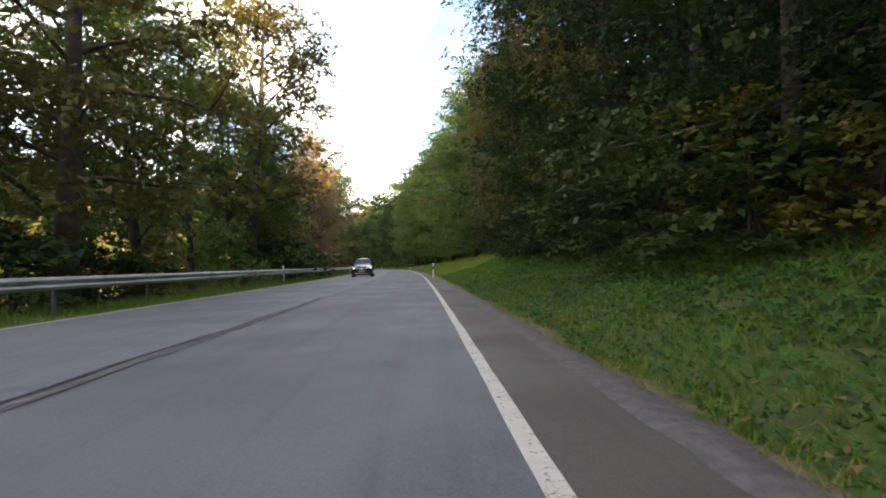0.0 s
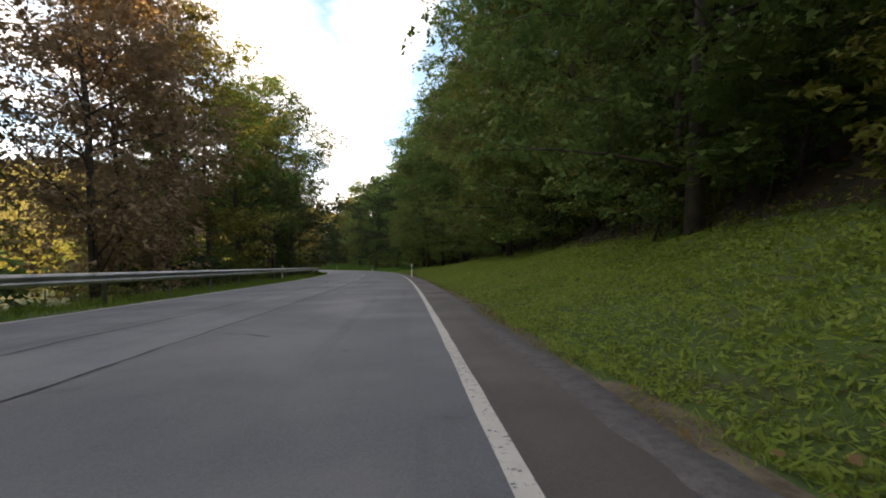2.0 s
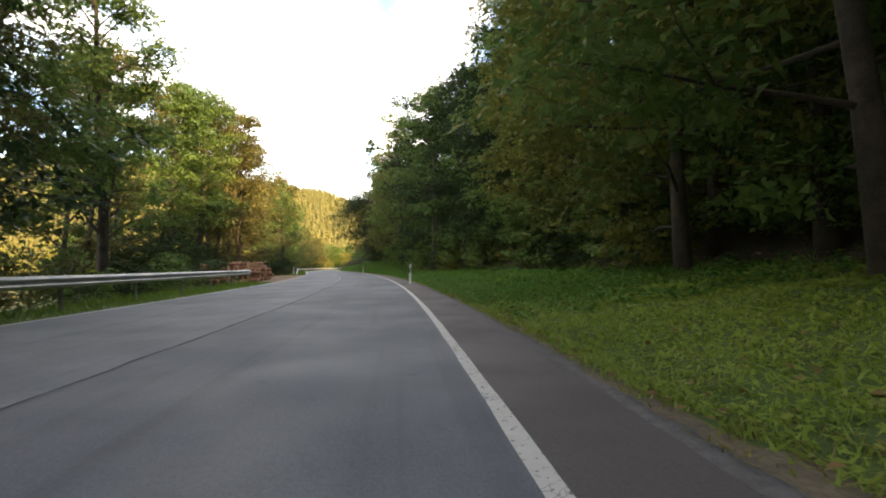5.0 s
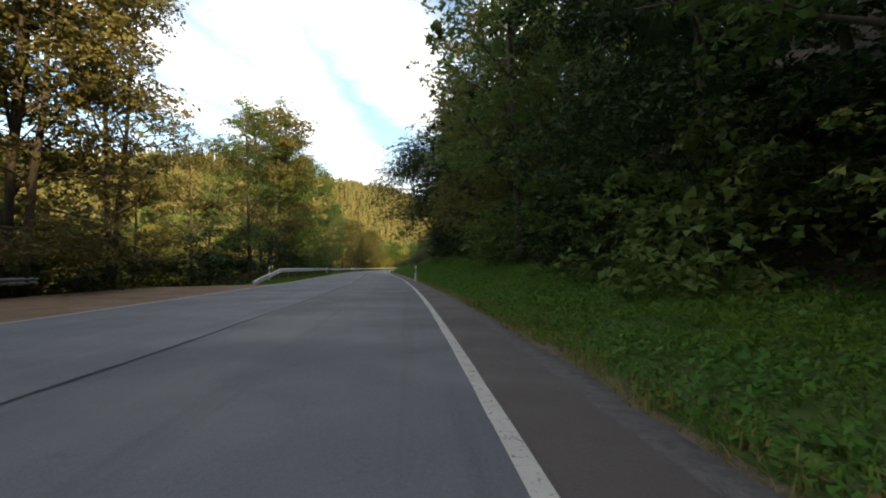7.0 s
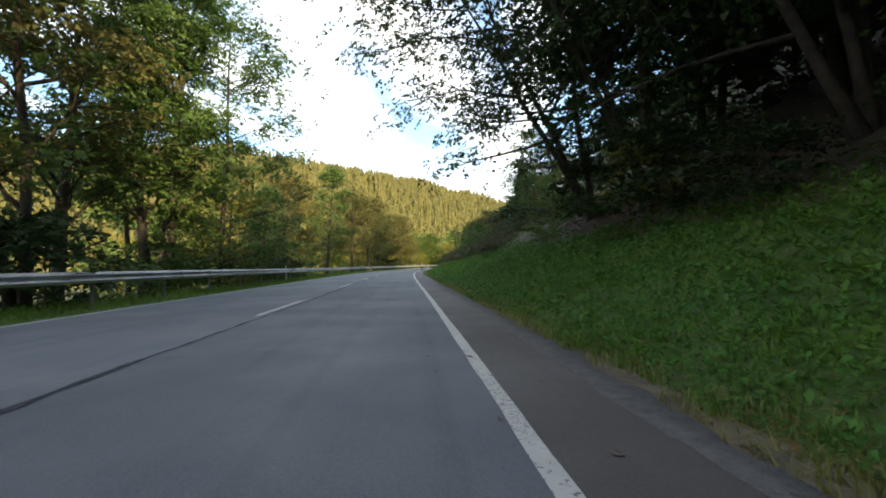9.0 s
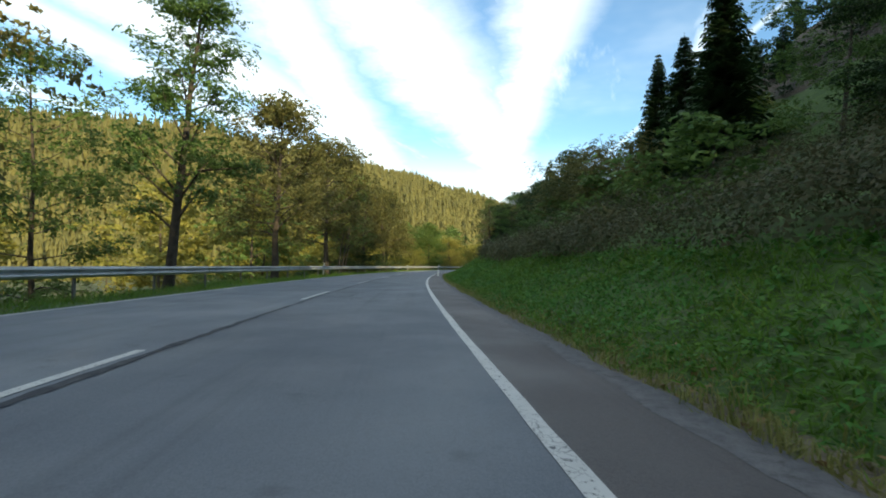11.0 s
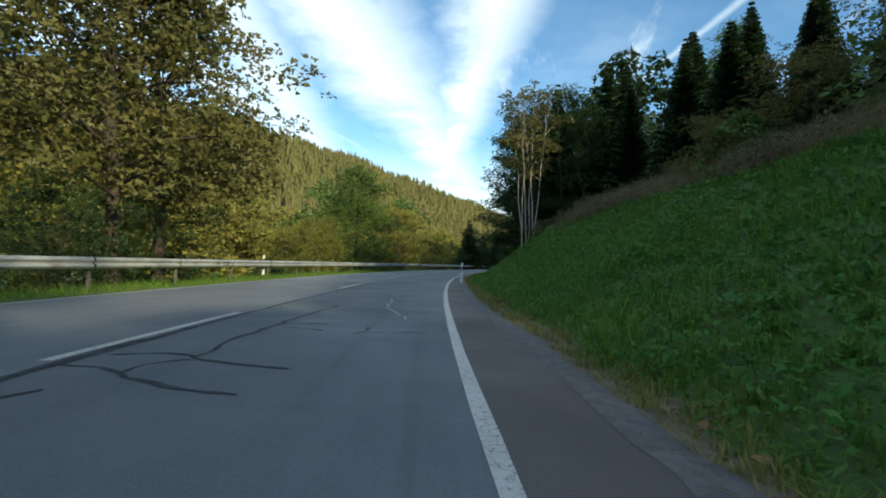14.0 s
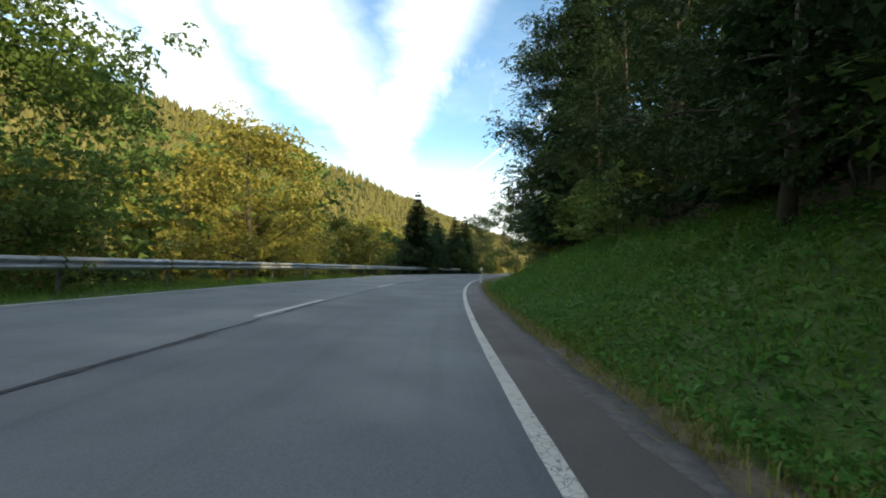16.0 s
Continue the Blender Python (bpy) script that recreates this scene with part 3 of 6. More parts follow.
for crack in (((257.2, -2.38), (256.69, -2.36), (256.41, -2.37), (256.17, -2.36), (256.08, -2.42), (256.08, -2.55), (256.14, -2.69)), ((256.11, -2.3), (255.91, -2.22), (255.58, -2.12), (255.44, -1.95), (255.32, -1.77), (255.2, -1.6), (255.07, -1.42)), ((255.29, -1.87), (255.28, -1.97), (255.18, -2.0), (255.09, -2.0)), ((255.52, -2.59), (255.45, -2.42), (255.31, -2.23), (255.14, -2.15)), ((255.07, -0.99), (255.11, -0.89), (255.15, -0.73)), ((257.5, -2.88), (257.28, -2.68), (257.2, -2.38), (257.01, -1.96)), ((258.56, -2.95), (258.37, -2.47), (258.32, -2.02))):
    tar_seam(crack, 0.029)
for mark in (((136.75, -1.02), (136.55, -0.88), (136.55, -0.72), (136.75, -0.55)), ((320.3, -1.4), (318.6, -1.25), (316.75, -1.23), (315.7, -0.84), (314.9, -0.73)), ((315.51, -0.4), (315.6, -0.06))):
    seam = tar_seam(mark, 0.011, 0.0055)
    seam.name = "chalk_mark"
    seam.data.materials[0] = LINE_OLD


ts = np.arange(-40, 420, 0.12)
sc = SEAM + 0.03 * wobble(ts, 51, 4.0) + 0.02 * wobble(ts, 52, 0.5)
sw = (0.022 + 0.010 * wobble(ts, 53, 3.0) + 0.010 * wobble(ts, 54, 0.25)) * np.where(ts > 192, 2.1, 1.0)
piece("tar_seam", strip(ts, [sc - sw, sc + sw], [0.005, 0.005], TAR, "tar_seam"), road, "dark tar seam along the lane joint")

for s0, s1, u0, u1, w0 in ((-12, 15, -3.52, -3.44, 0.035), (44, 76, -4.85, -4.75, 0.018)):
    ts = np.arange(s0, s1, 0.4)
    sc = np.interp(ts, [s0, s1], [u0, u1]) + 0.04 * wobble(ts, 55, 2.0) + 0.03 * wobble(ts, 56, 0.7)
    sw = w0 + 0.4 * w0 * wobble(ts, 57, 1.2)
    piece("tar_seam", strip(ts, [sc - sw, sc + sw], [0.005, 0.005], TAR, "tar_seam"), road)
piece("worn_band", strip(np.arange(-12, 15, 0.4), [-3.42, -3.33], [0.004, 0.004], CRUMBLE, "worn_band"), road, "pale worn band between two tar seams")

# ---- trees and shrubs ----
def leaf_cards(rng, centres, normals, size, wide=0.62, small=False, loose=0.75):
    """Rhombic leaves, slightly folded along the midrib, at centres. Returns vertices and quads."""
    n = len(centres)
    nrm = normals + rng.normal(0, loose, (n, 3))
    nrm /= np.linalg.norm(nrm, axis=1)[:, None] + 1e-9
    a = np.cross(nrm, rng.normal(0, 1, (n, 3)))
    a /= np.linalg.norm(a, axis=1)[:, None] + 1e-9
    b = np.cross(nrm, a)
    sz = (size * rng.uniform(0.6, 1.35, n))[:, None]
    c = np.asarray(centres)
    if small:
        v = np.stack([c - a * sz * 0.5 - b * sz * wide * 0.5, c - a * sz * 0.35 + b * sz * wide * 0.55, c + a * sz * 0.6 + nrm * sz * 0.12], 1)
        return v.reshape(-1, 3), np.arange(n * 3).reshape(-1, 3)
    v = np.stack([c - a * sz * 0.5, c + b * sz * wide * 0.5 + a * sz * 0.08 + nrm * sz * 0.1, c + a * sz * 0.5, c - b * sz * wide * 0.5 + a * sz * 0.08 + nrm * sz * 0.1], 1)
    return v.reshape(-1, 3), np.arange(n * 4).reshape(-1, 4)


def crown_radius(shape, t):
    if shape == "cone":
        return np.clip(1.05 - t, 0.03, 1) ** 0.85 * np.clip(t * 9 + 0.35, 0, 1)
    if shape == "column":
        return np.clip(1.02 - t, 0, 1) ** 0.42 * np.clip(t * 4 + 0.55, 0, 1)
    return np.sqrt(np.clip(1 - (t * 1.55 - 0.62) ** 2 / 0.9, 0.02, 1))


def limb_points(p0, d0, length, rng, droop, k=4):
    pts = [np.array(p0, float)]
    d = np.array(d0, float)
    for i in range(k):
        d = d + rng.normal(0, 0.13, 3) + np.array([0, 0, droop])
        d /= np.linalg.norm(d)
        pts.append(pts[-1] + d * length / k)
    return pts


def grow(name, seed, height, radius, base, shape, leaves, leaf, mat, bark=None, clumps=80, stems=1, droop=-0.02, trunk=0.16, flat=0.6, limbs=18, fill=0.5, rise=0.6, tuft=0.27, core=0.19, broad=False, splay=0.13, loose=0.42):
    """A tree: trunk with limbs, and a crown of leaves gathered in clumps round the limbs' ends. Returns (wood mesh, crown mesh)."""
    rng = np.random.default_rng(seed)
    wood = Build()
    ends = []
    for st in range(stems):
        off = rng.normal(0, 0.25, 2) if stems > 1 else np.zeros(2)
        lean = rng.normal(0, 0.05 if stems == 1 else splay, 2)
        k = 7
        tz = np.linspace(-0.4, height * rng.uniform(0.86, 0.95), k)
        pts = [(off[0] + lean[0] * z + rng.normal(0, 0.06) * (i > 1), off[1] + lean[1] * z + rng.normal(0, 0.06) * (i > 1), z) for i, z in enumerate(tz)]
        rad = [trunk / (1 if stems == 1 else 1.6) * (1.25 if i == 0 else 1 - 0.85 * i / (k - 1)) for i in range(k)]
        wood.add(tube(pts, rad, 7))
        pts = np.array(pts)
        for i in range(limbs // stems):
            t = (i + rng.uniform(0, 1)) / (limbs // stems)
            z = base + (height * 0.97 - base) * t * 0.93
            p0 = [np.interp(z, pts[:, 2], pts[:, c]) for c in range(3)]
            az = i * 2.399 + rng.normal(0, 0.4) + st
            el = {"cone": 0.05, "column": 0.75}.get(shape, 0.25 * rise / 0.6 + rise * t) + rng.normal(0, 0.12)
            ln = radius * float(crown_radius(shape, np.array(t))) * rng.uniform(0.75, 1.1)
            q = limb_points(p0, (math.cos(az) * math.cos(el), math.sin(az) * math.cos(el), math.sin(el)), max(ln, 0.3), rng, droop)
            wood.add(tube(q, np.linspace(0.26, 0.06, 5) * trunk * (1.1 - 0.6 * t), 4, False))
            ends += [(q[-1], ln), (q[-2], ln), ((q[-1] + q[-2]) / 2 + rng.normal(0, 0.25, 3), ln)]
            if ln > 1.2:
                for b in range(2):
                    m = q[2 + b % 2]
                    q2 = limb_points(m, (math.cos(az + 1.1 - 2.2 * b), math.sin(az + 1.1 - 2.2 * b), 0.3), ln * 0.45, rng, droop, 3)
                    wood.add(tube(q2, np.linspace(0.12, 0.04, 4) * trunk, 3, False))
                    ends.append((q2[-1], ln))
    cent = np.array([e[0] for e in ends])
    extra = max(0, clumps - len(cent))
    if extra:
        t = rng.uniform(0, 1, extra) ** 0.9
        r = radius * crown_radius(shape, t) * np.sqrt(rng.uniform(fill * fill, 1.05, extra)) * (1 + 0.2 * rng.normal(0, 1, extra))
        az = rng.uniform(0, 2 * math.pi, extra)
        cent = np.concatenate([cent, np.stack([r * np.cos(az), r * np.sin(az), base + (height - base) * t], 1)])
    size = radius * tuft * rng.uniform(0.55, 1.35, len(cent))
    wgt = size ** 2 / (size ** 2).sum()
    # leaves sit on flat twig sprays that roof one another and droop at their rims
    leaves, leaf, per = int(leaves * 2.2), leaf * 0.72, 10
    m = leaves // per
    which = rng.choice(len(cent), m, p=wgt)
    spread = rng.normal(0, 1, (m, 3))
    spread *= (rng.uniform(0, 1, m) ** 0.5 * rng.choice([0.95, 1.2], m, p=[0.85, 0.15]) / np.linalg.norm(spread, axis=1))[:, None] * np.array([1, 1, flat])
    hub = cent[which] + spread * size[which][:, None]
    face = np.array([0, 0, 1.0]) + spread * np.array([0.75, 0.75, 0.2]) + rng.normal(0, 0.28, (m, 3))
    face /= np.linalg.norm(face, axis=1)[:, None]
    ax = np.cross(face, rng.normal(0, 1, (m, 3)))
    ax /= np.linalg.norm(ax, axis=1)[:, None] + 1e-9
    ay = np.cross(face, ax)
    ang, rr = rng.uniform(0, 2 * math.pi, (m, per)), np.sqrt(rng.uniform(0.02, 1, (m, per))) * leaf * 2.3
    c = hub[:, None] + ax[:, None] * (np.cos(ang) * rr)[..., None] + ay[:, None] * (np.sin(ang) * rr * 0.6)[..., None]
    c[..., 2] -= 0.28 * rr ** 2 / leaf / 2.3
    c = c.reshape(-1, 3)
    c[:, 2] = np.maximum(c[:, 2], 0.1)
    v, f = leaf_cards(rng, c, np.repeat(face, per, 0), leaf, 0.8, not broad, loose)
    # larger sprays deep in the crown, that keep it from being seen through
    m = int(leaves * core)
    if m:
        q = cent[rng.choice(len(cent), m, p=wgt)] * np.array([0.72, 0.72, 1.0]) + rng.normal(0, 0.25, (m, 3)) * np.array([radius * 0.2, radius * 0.2, radius * 0.12])
        q[:, 2] = np.maximum(q[:, 2] - 0.03 * height, 0.15)
        v2, f2 = leaf_cards(rng, q, rng.normal(0, 1, (m, 3)), leaf * 1.1, 0.9, not broad)
        v, f = np.concatenate([v, v2]), np.concatenate([f, f2 + len(v)])
    return wood.mesh(name + "_wood", [bark or BARK], True), mesh_of(name + "_leaves", v, f, mat)


def spruce(name, seed, height, radius, mat, whorls=26, per=7, needles=9, hang=0.35):
    """A spruce: whorls of drooping boughs, each with hanging sprays."""
    rng = np.random.default_rng(seed)
    wood = Build()
    wood.add(tube([(0, 0, -0.4), (0, 0, height * 0.5), (0, 0, height)], [height * 0.013, height * 0.008, 0.01], 6))
    cs, ns, quads = [], [], []
    for i in range(whorls):
        t = (i + rng.uniform(-0.3, 0.3)) / whorls
        z = height * (0.06 + 0.94 * t)
        r = radius * (1 - t) ** 0.9 + 0.12
        for j in range(per):
            az = j * 2 * math.pi / per + i * 0.9 + rng.normal(0, 0.15)
            ln = r * rng.uniform(0.7, 1.15)
            d = np.array([math.cos(az), math.sin(az), 0])
            side = np.array([-d[1], d[0], 0])
            for k in range(needles):
                q = (k + 0.6) / needles
                p = d * ln * q + np.array([0, 0, z - 0.32 * ln * q + 0.22 * ln * q * q])
                for sg in (-1, 1):
                    l = (0.42 * ln * (1 - 0.65 * q) + 0.10) * rng.uniform(0.7, 1.2)
                    tip = p + side * sg * l + d * l * 0.65 - np.array([0, 0, hang * l + 0.05])
                    wd = d * (ln / needles * 0.75)
                    quads.append([p - wd * 0.7, p + wd * 0.7, tip + wd * 0.25, tip - wd * 0.25])
    v = np.array(quads).reshape(-1, 3)
    v += rng.normal(0, 0.02, v.shape)
    return wood.mesh(name + "_wood", [BARK], True), mesh_of(name + "_needles", v, np.arange(len(v)).reshape(-1, 4), mat)


def stock(name, meshes, label, category, group):
    """A tree as a thing with its parts, standing out of sight of nothing: the first of its kind, moved to its place later."""
    root = tagged(new(name), label, category, group)
    piece("trunk", meshes[0], root)
    piece("crown", meshes[1], root)
    return root


PLANTS = {}


def plant(kind, s, u, scale=1.0, turn=0.0, dz=0.0, wide=1.0):
    root, used = PLANTS[kind]
    x, y, _ = place(s, u)
    z = float(land(s, u)) + dz
    m = pose(x, y, z, 0, 0, turn)
    ob = copy_thing(root, m) if used else root
    PLANTS[kind] = (root, True)
    ob.matrix_basis = m
    ob.scale = (scale * wide, scale * wide, scale)
    return ob


def joined(name, kinds, places, label):
    """Trees too deep in the wood or too far to be told apart, grown together into one mesh."""
    vs, fs, ms, mats, base = [], [], [], [], 0
    for kind, s, u, scale, turn, wide in places:
        x, y, _ = place(s, u)
        z = float(land(s, u)) - 0.3
        a = radians(turn)
        rot = np.array([[math.cos(a), -math.sin(a), 0], [math.sin(a), math.cos(a), 0], [0, 0, 1]])
        for me in kinds[kind]:
            co = np.empty(len(me.vertices) * 3, np.float32)
            me.vertices.foreach_get("co", co)
            me.calc_loop_triangles()
            tri = np.empty(len(me.loop_triangles) * 3, np.int32)
            me.loop_triangles.foreach_get("vertices", tri)
            if me.materials[0] not in mats:
                mats.append(me.materials[0])
            vs.append(co.reshape(-1, 3) * np.array([scale * wide, scale * wide, scale]) @ rot.T + np.array([x, y, z]))
            fs.append(tri.reshape(-1, 3) + base)
            ms.append(np.full(len(tri) // 3, mats.index(me.materials[0]), np.int32))
            base += len(me.vertices)
    out = mesh_of(name, np.concatenate(vs), np.concatenate(fs), mats[0])
    for m in mats[1:]:
        out.materials.append(m)
    out.polygons.foreach_set("material_index", np.concatenate(ms))
    tagged(new(name, out), label, "trees", kind="stuff")


def stock_kind(key, name, meshes, label, category, group):
    PLANTS[key] = (stock(name, meshes, label, category, group), False)


R_EDGE, L_EDGE = "trees on the wooded slope", "trees between road and valley"
for i in range(3):
    stock_kind(f"beech{i}", "deciduous_tree", grow("beech", 10 + i, 15, 4.2, 1.0, "round", [13500, 9500, 9500][i], [0.145, 0.175, 0.175][i], [LEAF_DARK, LEAF_GREEN, LEAF_GREEN][i], clumps=150, limbs=26, flat=0.44, rise=0.4, tuft=0.29), "dense dark green deciduous tree on the wooded slope", "tree", R_EDGE)
for i in range(2):
    stock_kind(f"mixed{i}", "deciduous_tree", grow("mixed", 20 + i, 14, 3.8, 1.0, "round", 9000, 0.175, [LEAF_YELLOW, LEAF_AUTUMN][i], clumps=140, limbs=24, flat=0.44, rise=0.4, tuft=0.29), ["yellowing green deciduous tree at the forest edge", "olive brown deciduous tree turning in autumn"][i], "tree", R_EDGE)
DEEP = {f"back{i}": grow("back", 30 + i, 16, 4.6, 0.6, "round", 1100, 0.70, [LEAF_DARK, LEAF_GREEN][i], clumps=80, limbs=6, core=0) for i in range(2)}
for i in range(3):
    stock_kind(f"alder{i}", "alder_tree", grow("alder", 40 + i, 17, 4.0, 3.4, "column", 9500, 0.20, [LEAF_GREEN, LEAF_AUTUMN, LEAF_GREEN][i], clumps=120, limbs=30, stems=1 + i, trunk=0.27, flat=0.42, core=0.02), ["tall green alder beside the guard rail", "tall olive brown alder with two trunks", "dark alder with several slender trunks"][i], "tree", L_EDGE)
stock_kind("old", "deciduous_tree", grow("old", 49, 18, 5.0, 3.6, "round", 6400, 0.30, LEAF_AUTUMN, clumps=170, limbs=24, trunk=0.42), "old tree with a thick reddish trunk beside the guard rail", "tree", L_EDGE)
stock_kind("sparse", "alder_tree", grow("sparse", 50, 17, 3.8, 2.4, "column", 6500, 0.19, LEAF_GREEN, clumps=100, limbs=30, trunk=0.2, core=0), "slender thinly leaved tree beside the road", "tree", L_EDGE)
stock_kind("maple", "maple_tree", grow("maple", 52, 14, 4.8, 0.4, "round", 19000, 0.20, LEAF_MAPLE, clumps=300, limbs=26, trunk=0.24, tuft=0.29, loose=0.9), "broad green maple with golden top in the evening sun", "tree", L_EDGE)
stock_kind("oak", "deciduous_tree", grow("oak", 53, 14, 4.6, 3.6, "round", 9800, 0.25, LEAF_AUTUMN, clumps=230, limbs=32, trunk=0.30, core=0, flat=0.6, rise=0.8, loose=0.9), "broad dark olive tree with an open crown", "tree", L_EDGE)
stock_kind("larch", "larch_tree", grow("larch", 54, 20, 5.3, 1.2, "column", 14000, 0.22, LEAF_RUST, clumps=260, limbs=40, droop=-0.08, trunk=0.2), "tall rust-brown larch with dying needles", "tree", L_EDGE)
stock_kind("dome", "maple_tree", grow("dome", 56, 9, 4.0, 0.4, "round", 9000, 0.20, LEAF_VALLEY_SUNLIT, clumps=230, limbs=22, trunk=0.2, loose=0.9), "round golden-green maple in full evening sun", "tree", L_EDGE)
stock_kind("birch", "birch_tree", grow("birch", 55, 11, 2.0, 4.2, "column", 3000, 0.19, LEAF_AUTUMN, bark=BIRCH, clumps=70, stems=6, limbs=36, trunk=0.075, core=0, splay=0.075), "birch with several slender white stems", "tree", R_EDGE)
stock_kind("spruce0", "spruce_tree", spruce("spruce", 60, 15, 3.3, NEEDLE, 38, 10, 6, 0.55), "dark green spruce with drooping boughs", "tree", R_EDGE)
stock_kind("spruce1", "spruce_tree", spruce("spruce", 61, 12, 2.9, NEEDLE, 34, 10, 6, 0.55), "dark green spruce with drooping boughs", "tree", R_EDGE)
stock_kind("spruce2", "spruce_tree", spruce("spruce", 62, 15, 3.9, NEEDLE, 36, 10, 7, 0.5), "dense dark green spruce beside the road", "tree", L_EDGE)
for i in range(3):
    stock_kind(f"bush{i}", "bush", grow("bush", 70 + i, 2.6, 1.6, 0.1, "round", 1000, 0.20, [LEAF_GREEN, LEAF_DARK, LEAF_YELLOW][i], clumps=60, stems=2, limbs=4, trunk=0.05, core=0.06), ["dense green bush at the wood's edge", "dark green bush at the wood's edge", "leafy yellow-green bush on the slope"][i], "bush", "bushes along the road")
stock_kind("shrub", "bush", grow("shrub", 78, 5.0, 3.2, 0.2, "round", 5000, 0.125, LEAF_DARK, clumps=90, stems=3, limbs=9, trunk=0.07, core=0.1, flat=0.45), "large dark green shrub at the wood's edge", "bush", "bushes along the road")
stock_kind("olive_shrub", "bush", grow("shrub", 79, 5.0, 3.2, 0.2, "round", 6000, 0.115, LEAF_AUTUMN, clumps=110, stems=3, limbs=9, trunk=0.07, core=0.25, flat=0.5, tuft=0.34), "large olive green shrub on the open slope", "bush", "bushes along the road")
stock_kind("bramble", "bush", grow("bramble", 75, 1.3, 1.7, 0.05, "round", 700, 0.105, LEAF_AUTUMN, clumps=60, stems=2, limbs=4, trunk=0.025, core=0), "reddish brown bramble thicket", "bush", "bushes along the road")
for i in range(2):
    stock_kind(f"sapling{i}", "maple_sapling", grow("sapling", 90 + i, 7.5, 2.7, 0.4, "round", 3600, 0.20, LEAF_SAPLING, clumps=54, stems=2, limbs=26, trunk=0.07, flat=0.30, rise=0.35, tuft=0.30, core=0.08, broad=True), "young maple with layered green and browning leaves", "tree", R_EDGE)
stock_kind("overhang", "deciduous_tree", grow("overhang", 95, 13, 6.2, 2.6, "round", 13500, 0.19, LEAF_DARK, clumps=210, stems=3, limbs=33, trunk=0.26, flat=0.45, rise=0.5, tuft=0.29, core=0.16), "dark tree leaning over the verge on several trunks", "tree", R_EDGE)
DEEP["valley0"] = (grow("valley", 80, 11, 4.0, 0.6, "round", 1400, 0.52, LEAF_VALLEY_SUNLIT, clumps=90, limbs=6, core=0.05, loose=0.9))
DEEP["valley1"] = (grow("valley", 81, 13, 4.2, 0.8, "round", 1400, 0.52, LEAF_GREEN, clumps=90, limbs=6, core=0.05, loose=0.9))
DEEP["spruce1"] = spruce("far_spruce", 63, 12, 2.7, NEEDLE, 24, 7, 5, 0.5)
DEEP_WOOD, LEFT_WOOD, VALLEY_WOOD = [], [], []

rng = np.random.default_rng(7)
OPEN0, OPEN1 = 224, 339      # where the slope is open brush and meadow


def right_wood():
    # the front of the wood
    s = -14.0
    while s < 400:
        if OPEN0 < s < OPEN1:
            s += 4
            continue
        gu = float(np.interp(s, VS, VU))
        kinds = ["beech0", "beech1", "beech2", "mixed0", "mixed1", "spruce0"]
        odds = [0.85, 0.0, 0.0, 0.0, 0.15, 0.0] if s < 24 else [0.35, 0.30, 0.0, 0.0, 0.35, 0.0] if s < 44 else [0.15, 0.30, 0.15, 0.25, 0.10, 0.05] if s < 140 else [0.45, 0.25, 0.05, 0.10, 0.15, 0.0] if s < OPEN0 else [0.84, 0.0, 0.0, 0.0, 0.08, 0.08]
        tall = 0.62 if OPEN1 <= s < 378 else 1.28 if 72 < s < 140 else 0.62 if 169 < s < 190 else 1.05 if 140 <= s < OPEN0 else 1.0
        kind = rng.choice(kinds, p=odds)
        if not 206 < s < OPEN0:
            plant(kind, s + rng.normal(0, 0.5), gu + (1.0 if 140 < s < 184 else 0.5) + rng.uniform(0, 1.8), rng.uniform(1.1, 1.5) * tall, rng.uniform(0, 360), -0.2, rng.uniform(0.76, 0.95))
        s += rng.uniform(4.0, 5.3)
    # young growth in front of it
    s = 56.0
    while s < 182:
        gu = float(np.interp(s, VS, VU))
        plant(rng.choice(["sapling0", "sapling1"]), s, gu + rng.uniform(-0.2, 1.4), rng.uniform(0.6, 1.15) * (1.0 if s < 140 else 0.62), rng.uniform(0, 360), -0.1, rng.uniform(0.9, 1.2))
        s += rng.uniform(2.2, 4.2) if s < 140 else rng.uniform(4.0, 8.0)
    # rows behind it, higher up
    for row, gap in ((7.0, 5.0), (14.0, 7.0)):
        s = -20.0 + row
        while s < 420:
            gu = float(np.interp(s, VS, VU))
            if OPEN0 < s < OPEN1:
                u = gu + row + 11 + rng.uniform(-2, 2)
                sc = min(1.2, max(0.3, (0.4 + 0.70 * u - float(land(s, u))) / 16 * rng.uniform(0.85, 1.05)))
            else:
                u, sc = gu + row + rng.uniform(-1.5, 1.5), rng.uniform(1.0, 1.4) * (0.4 if OPEN1 <= s < 378 else 0.5 if 171 < s < 200 else 1.0)
            kind = rng.choice(["back0", "back1", "back0", "spruce1"])
            if 294 < s < OPEN1 + 8:
                kind, sc = "spruce1", sc * 1.2
            DEEP_WOOD.append((kind, s + rng.normal(0, 1), u, sc, rng.uniform(0, 360), 1.0))
            s += gap * rng.uniform(0.8, 1.2)
    # the wood's upper rows
    for row in (23.0, 34.0):
        s = 96.0 + row / 4
        while s < 312:
            u = float(np.interp(s, VS, VU)) + row + rng.uniform(-2, 2)
            sc = rng.uniform(1.15, 1.4)
            if 168 < s < 202:
                sc *= 0.45
            if OPEN0 < s:
                sc = min(sc, max(0.35, (0.9 + 0.74 * u - float(land(s, u))) / 16))
            DEEP_WOOD.append(("spruce1" if s > 290 else rng.choice(["back0", "back1", "back0", "spruce1"]), s, u, sc, rng.uniform(0, 360), 1.15))
            s += rng.uniform(6.0, 8.0)
    # bushes at the foot
    s = -10.0
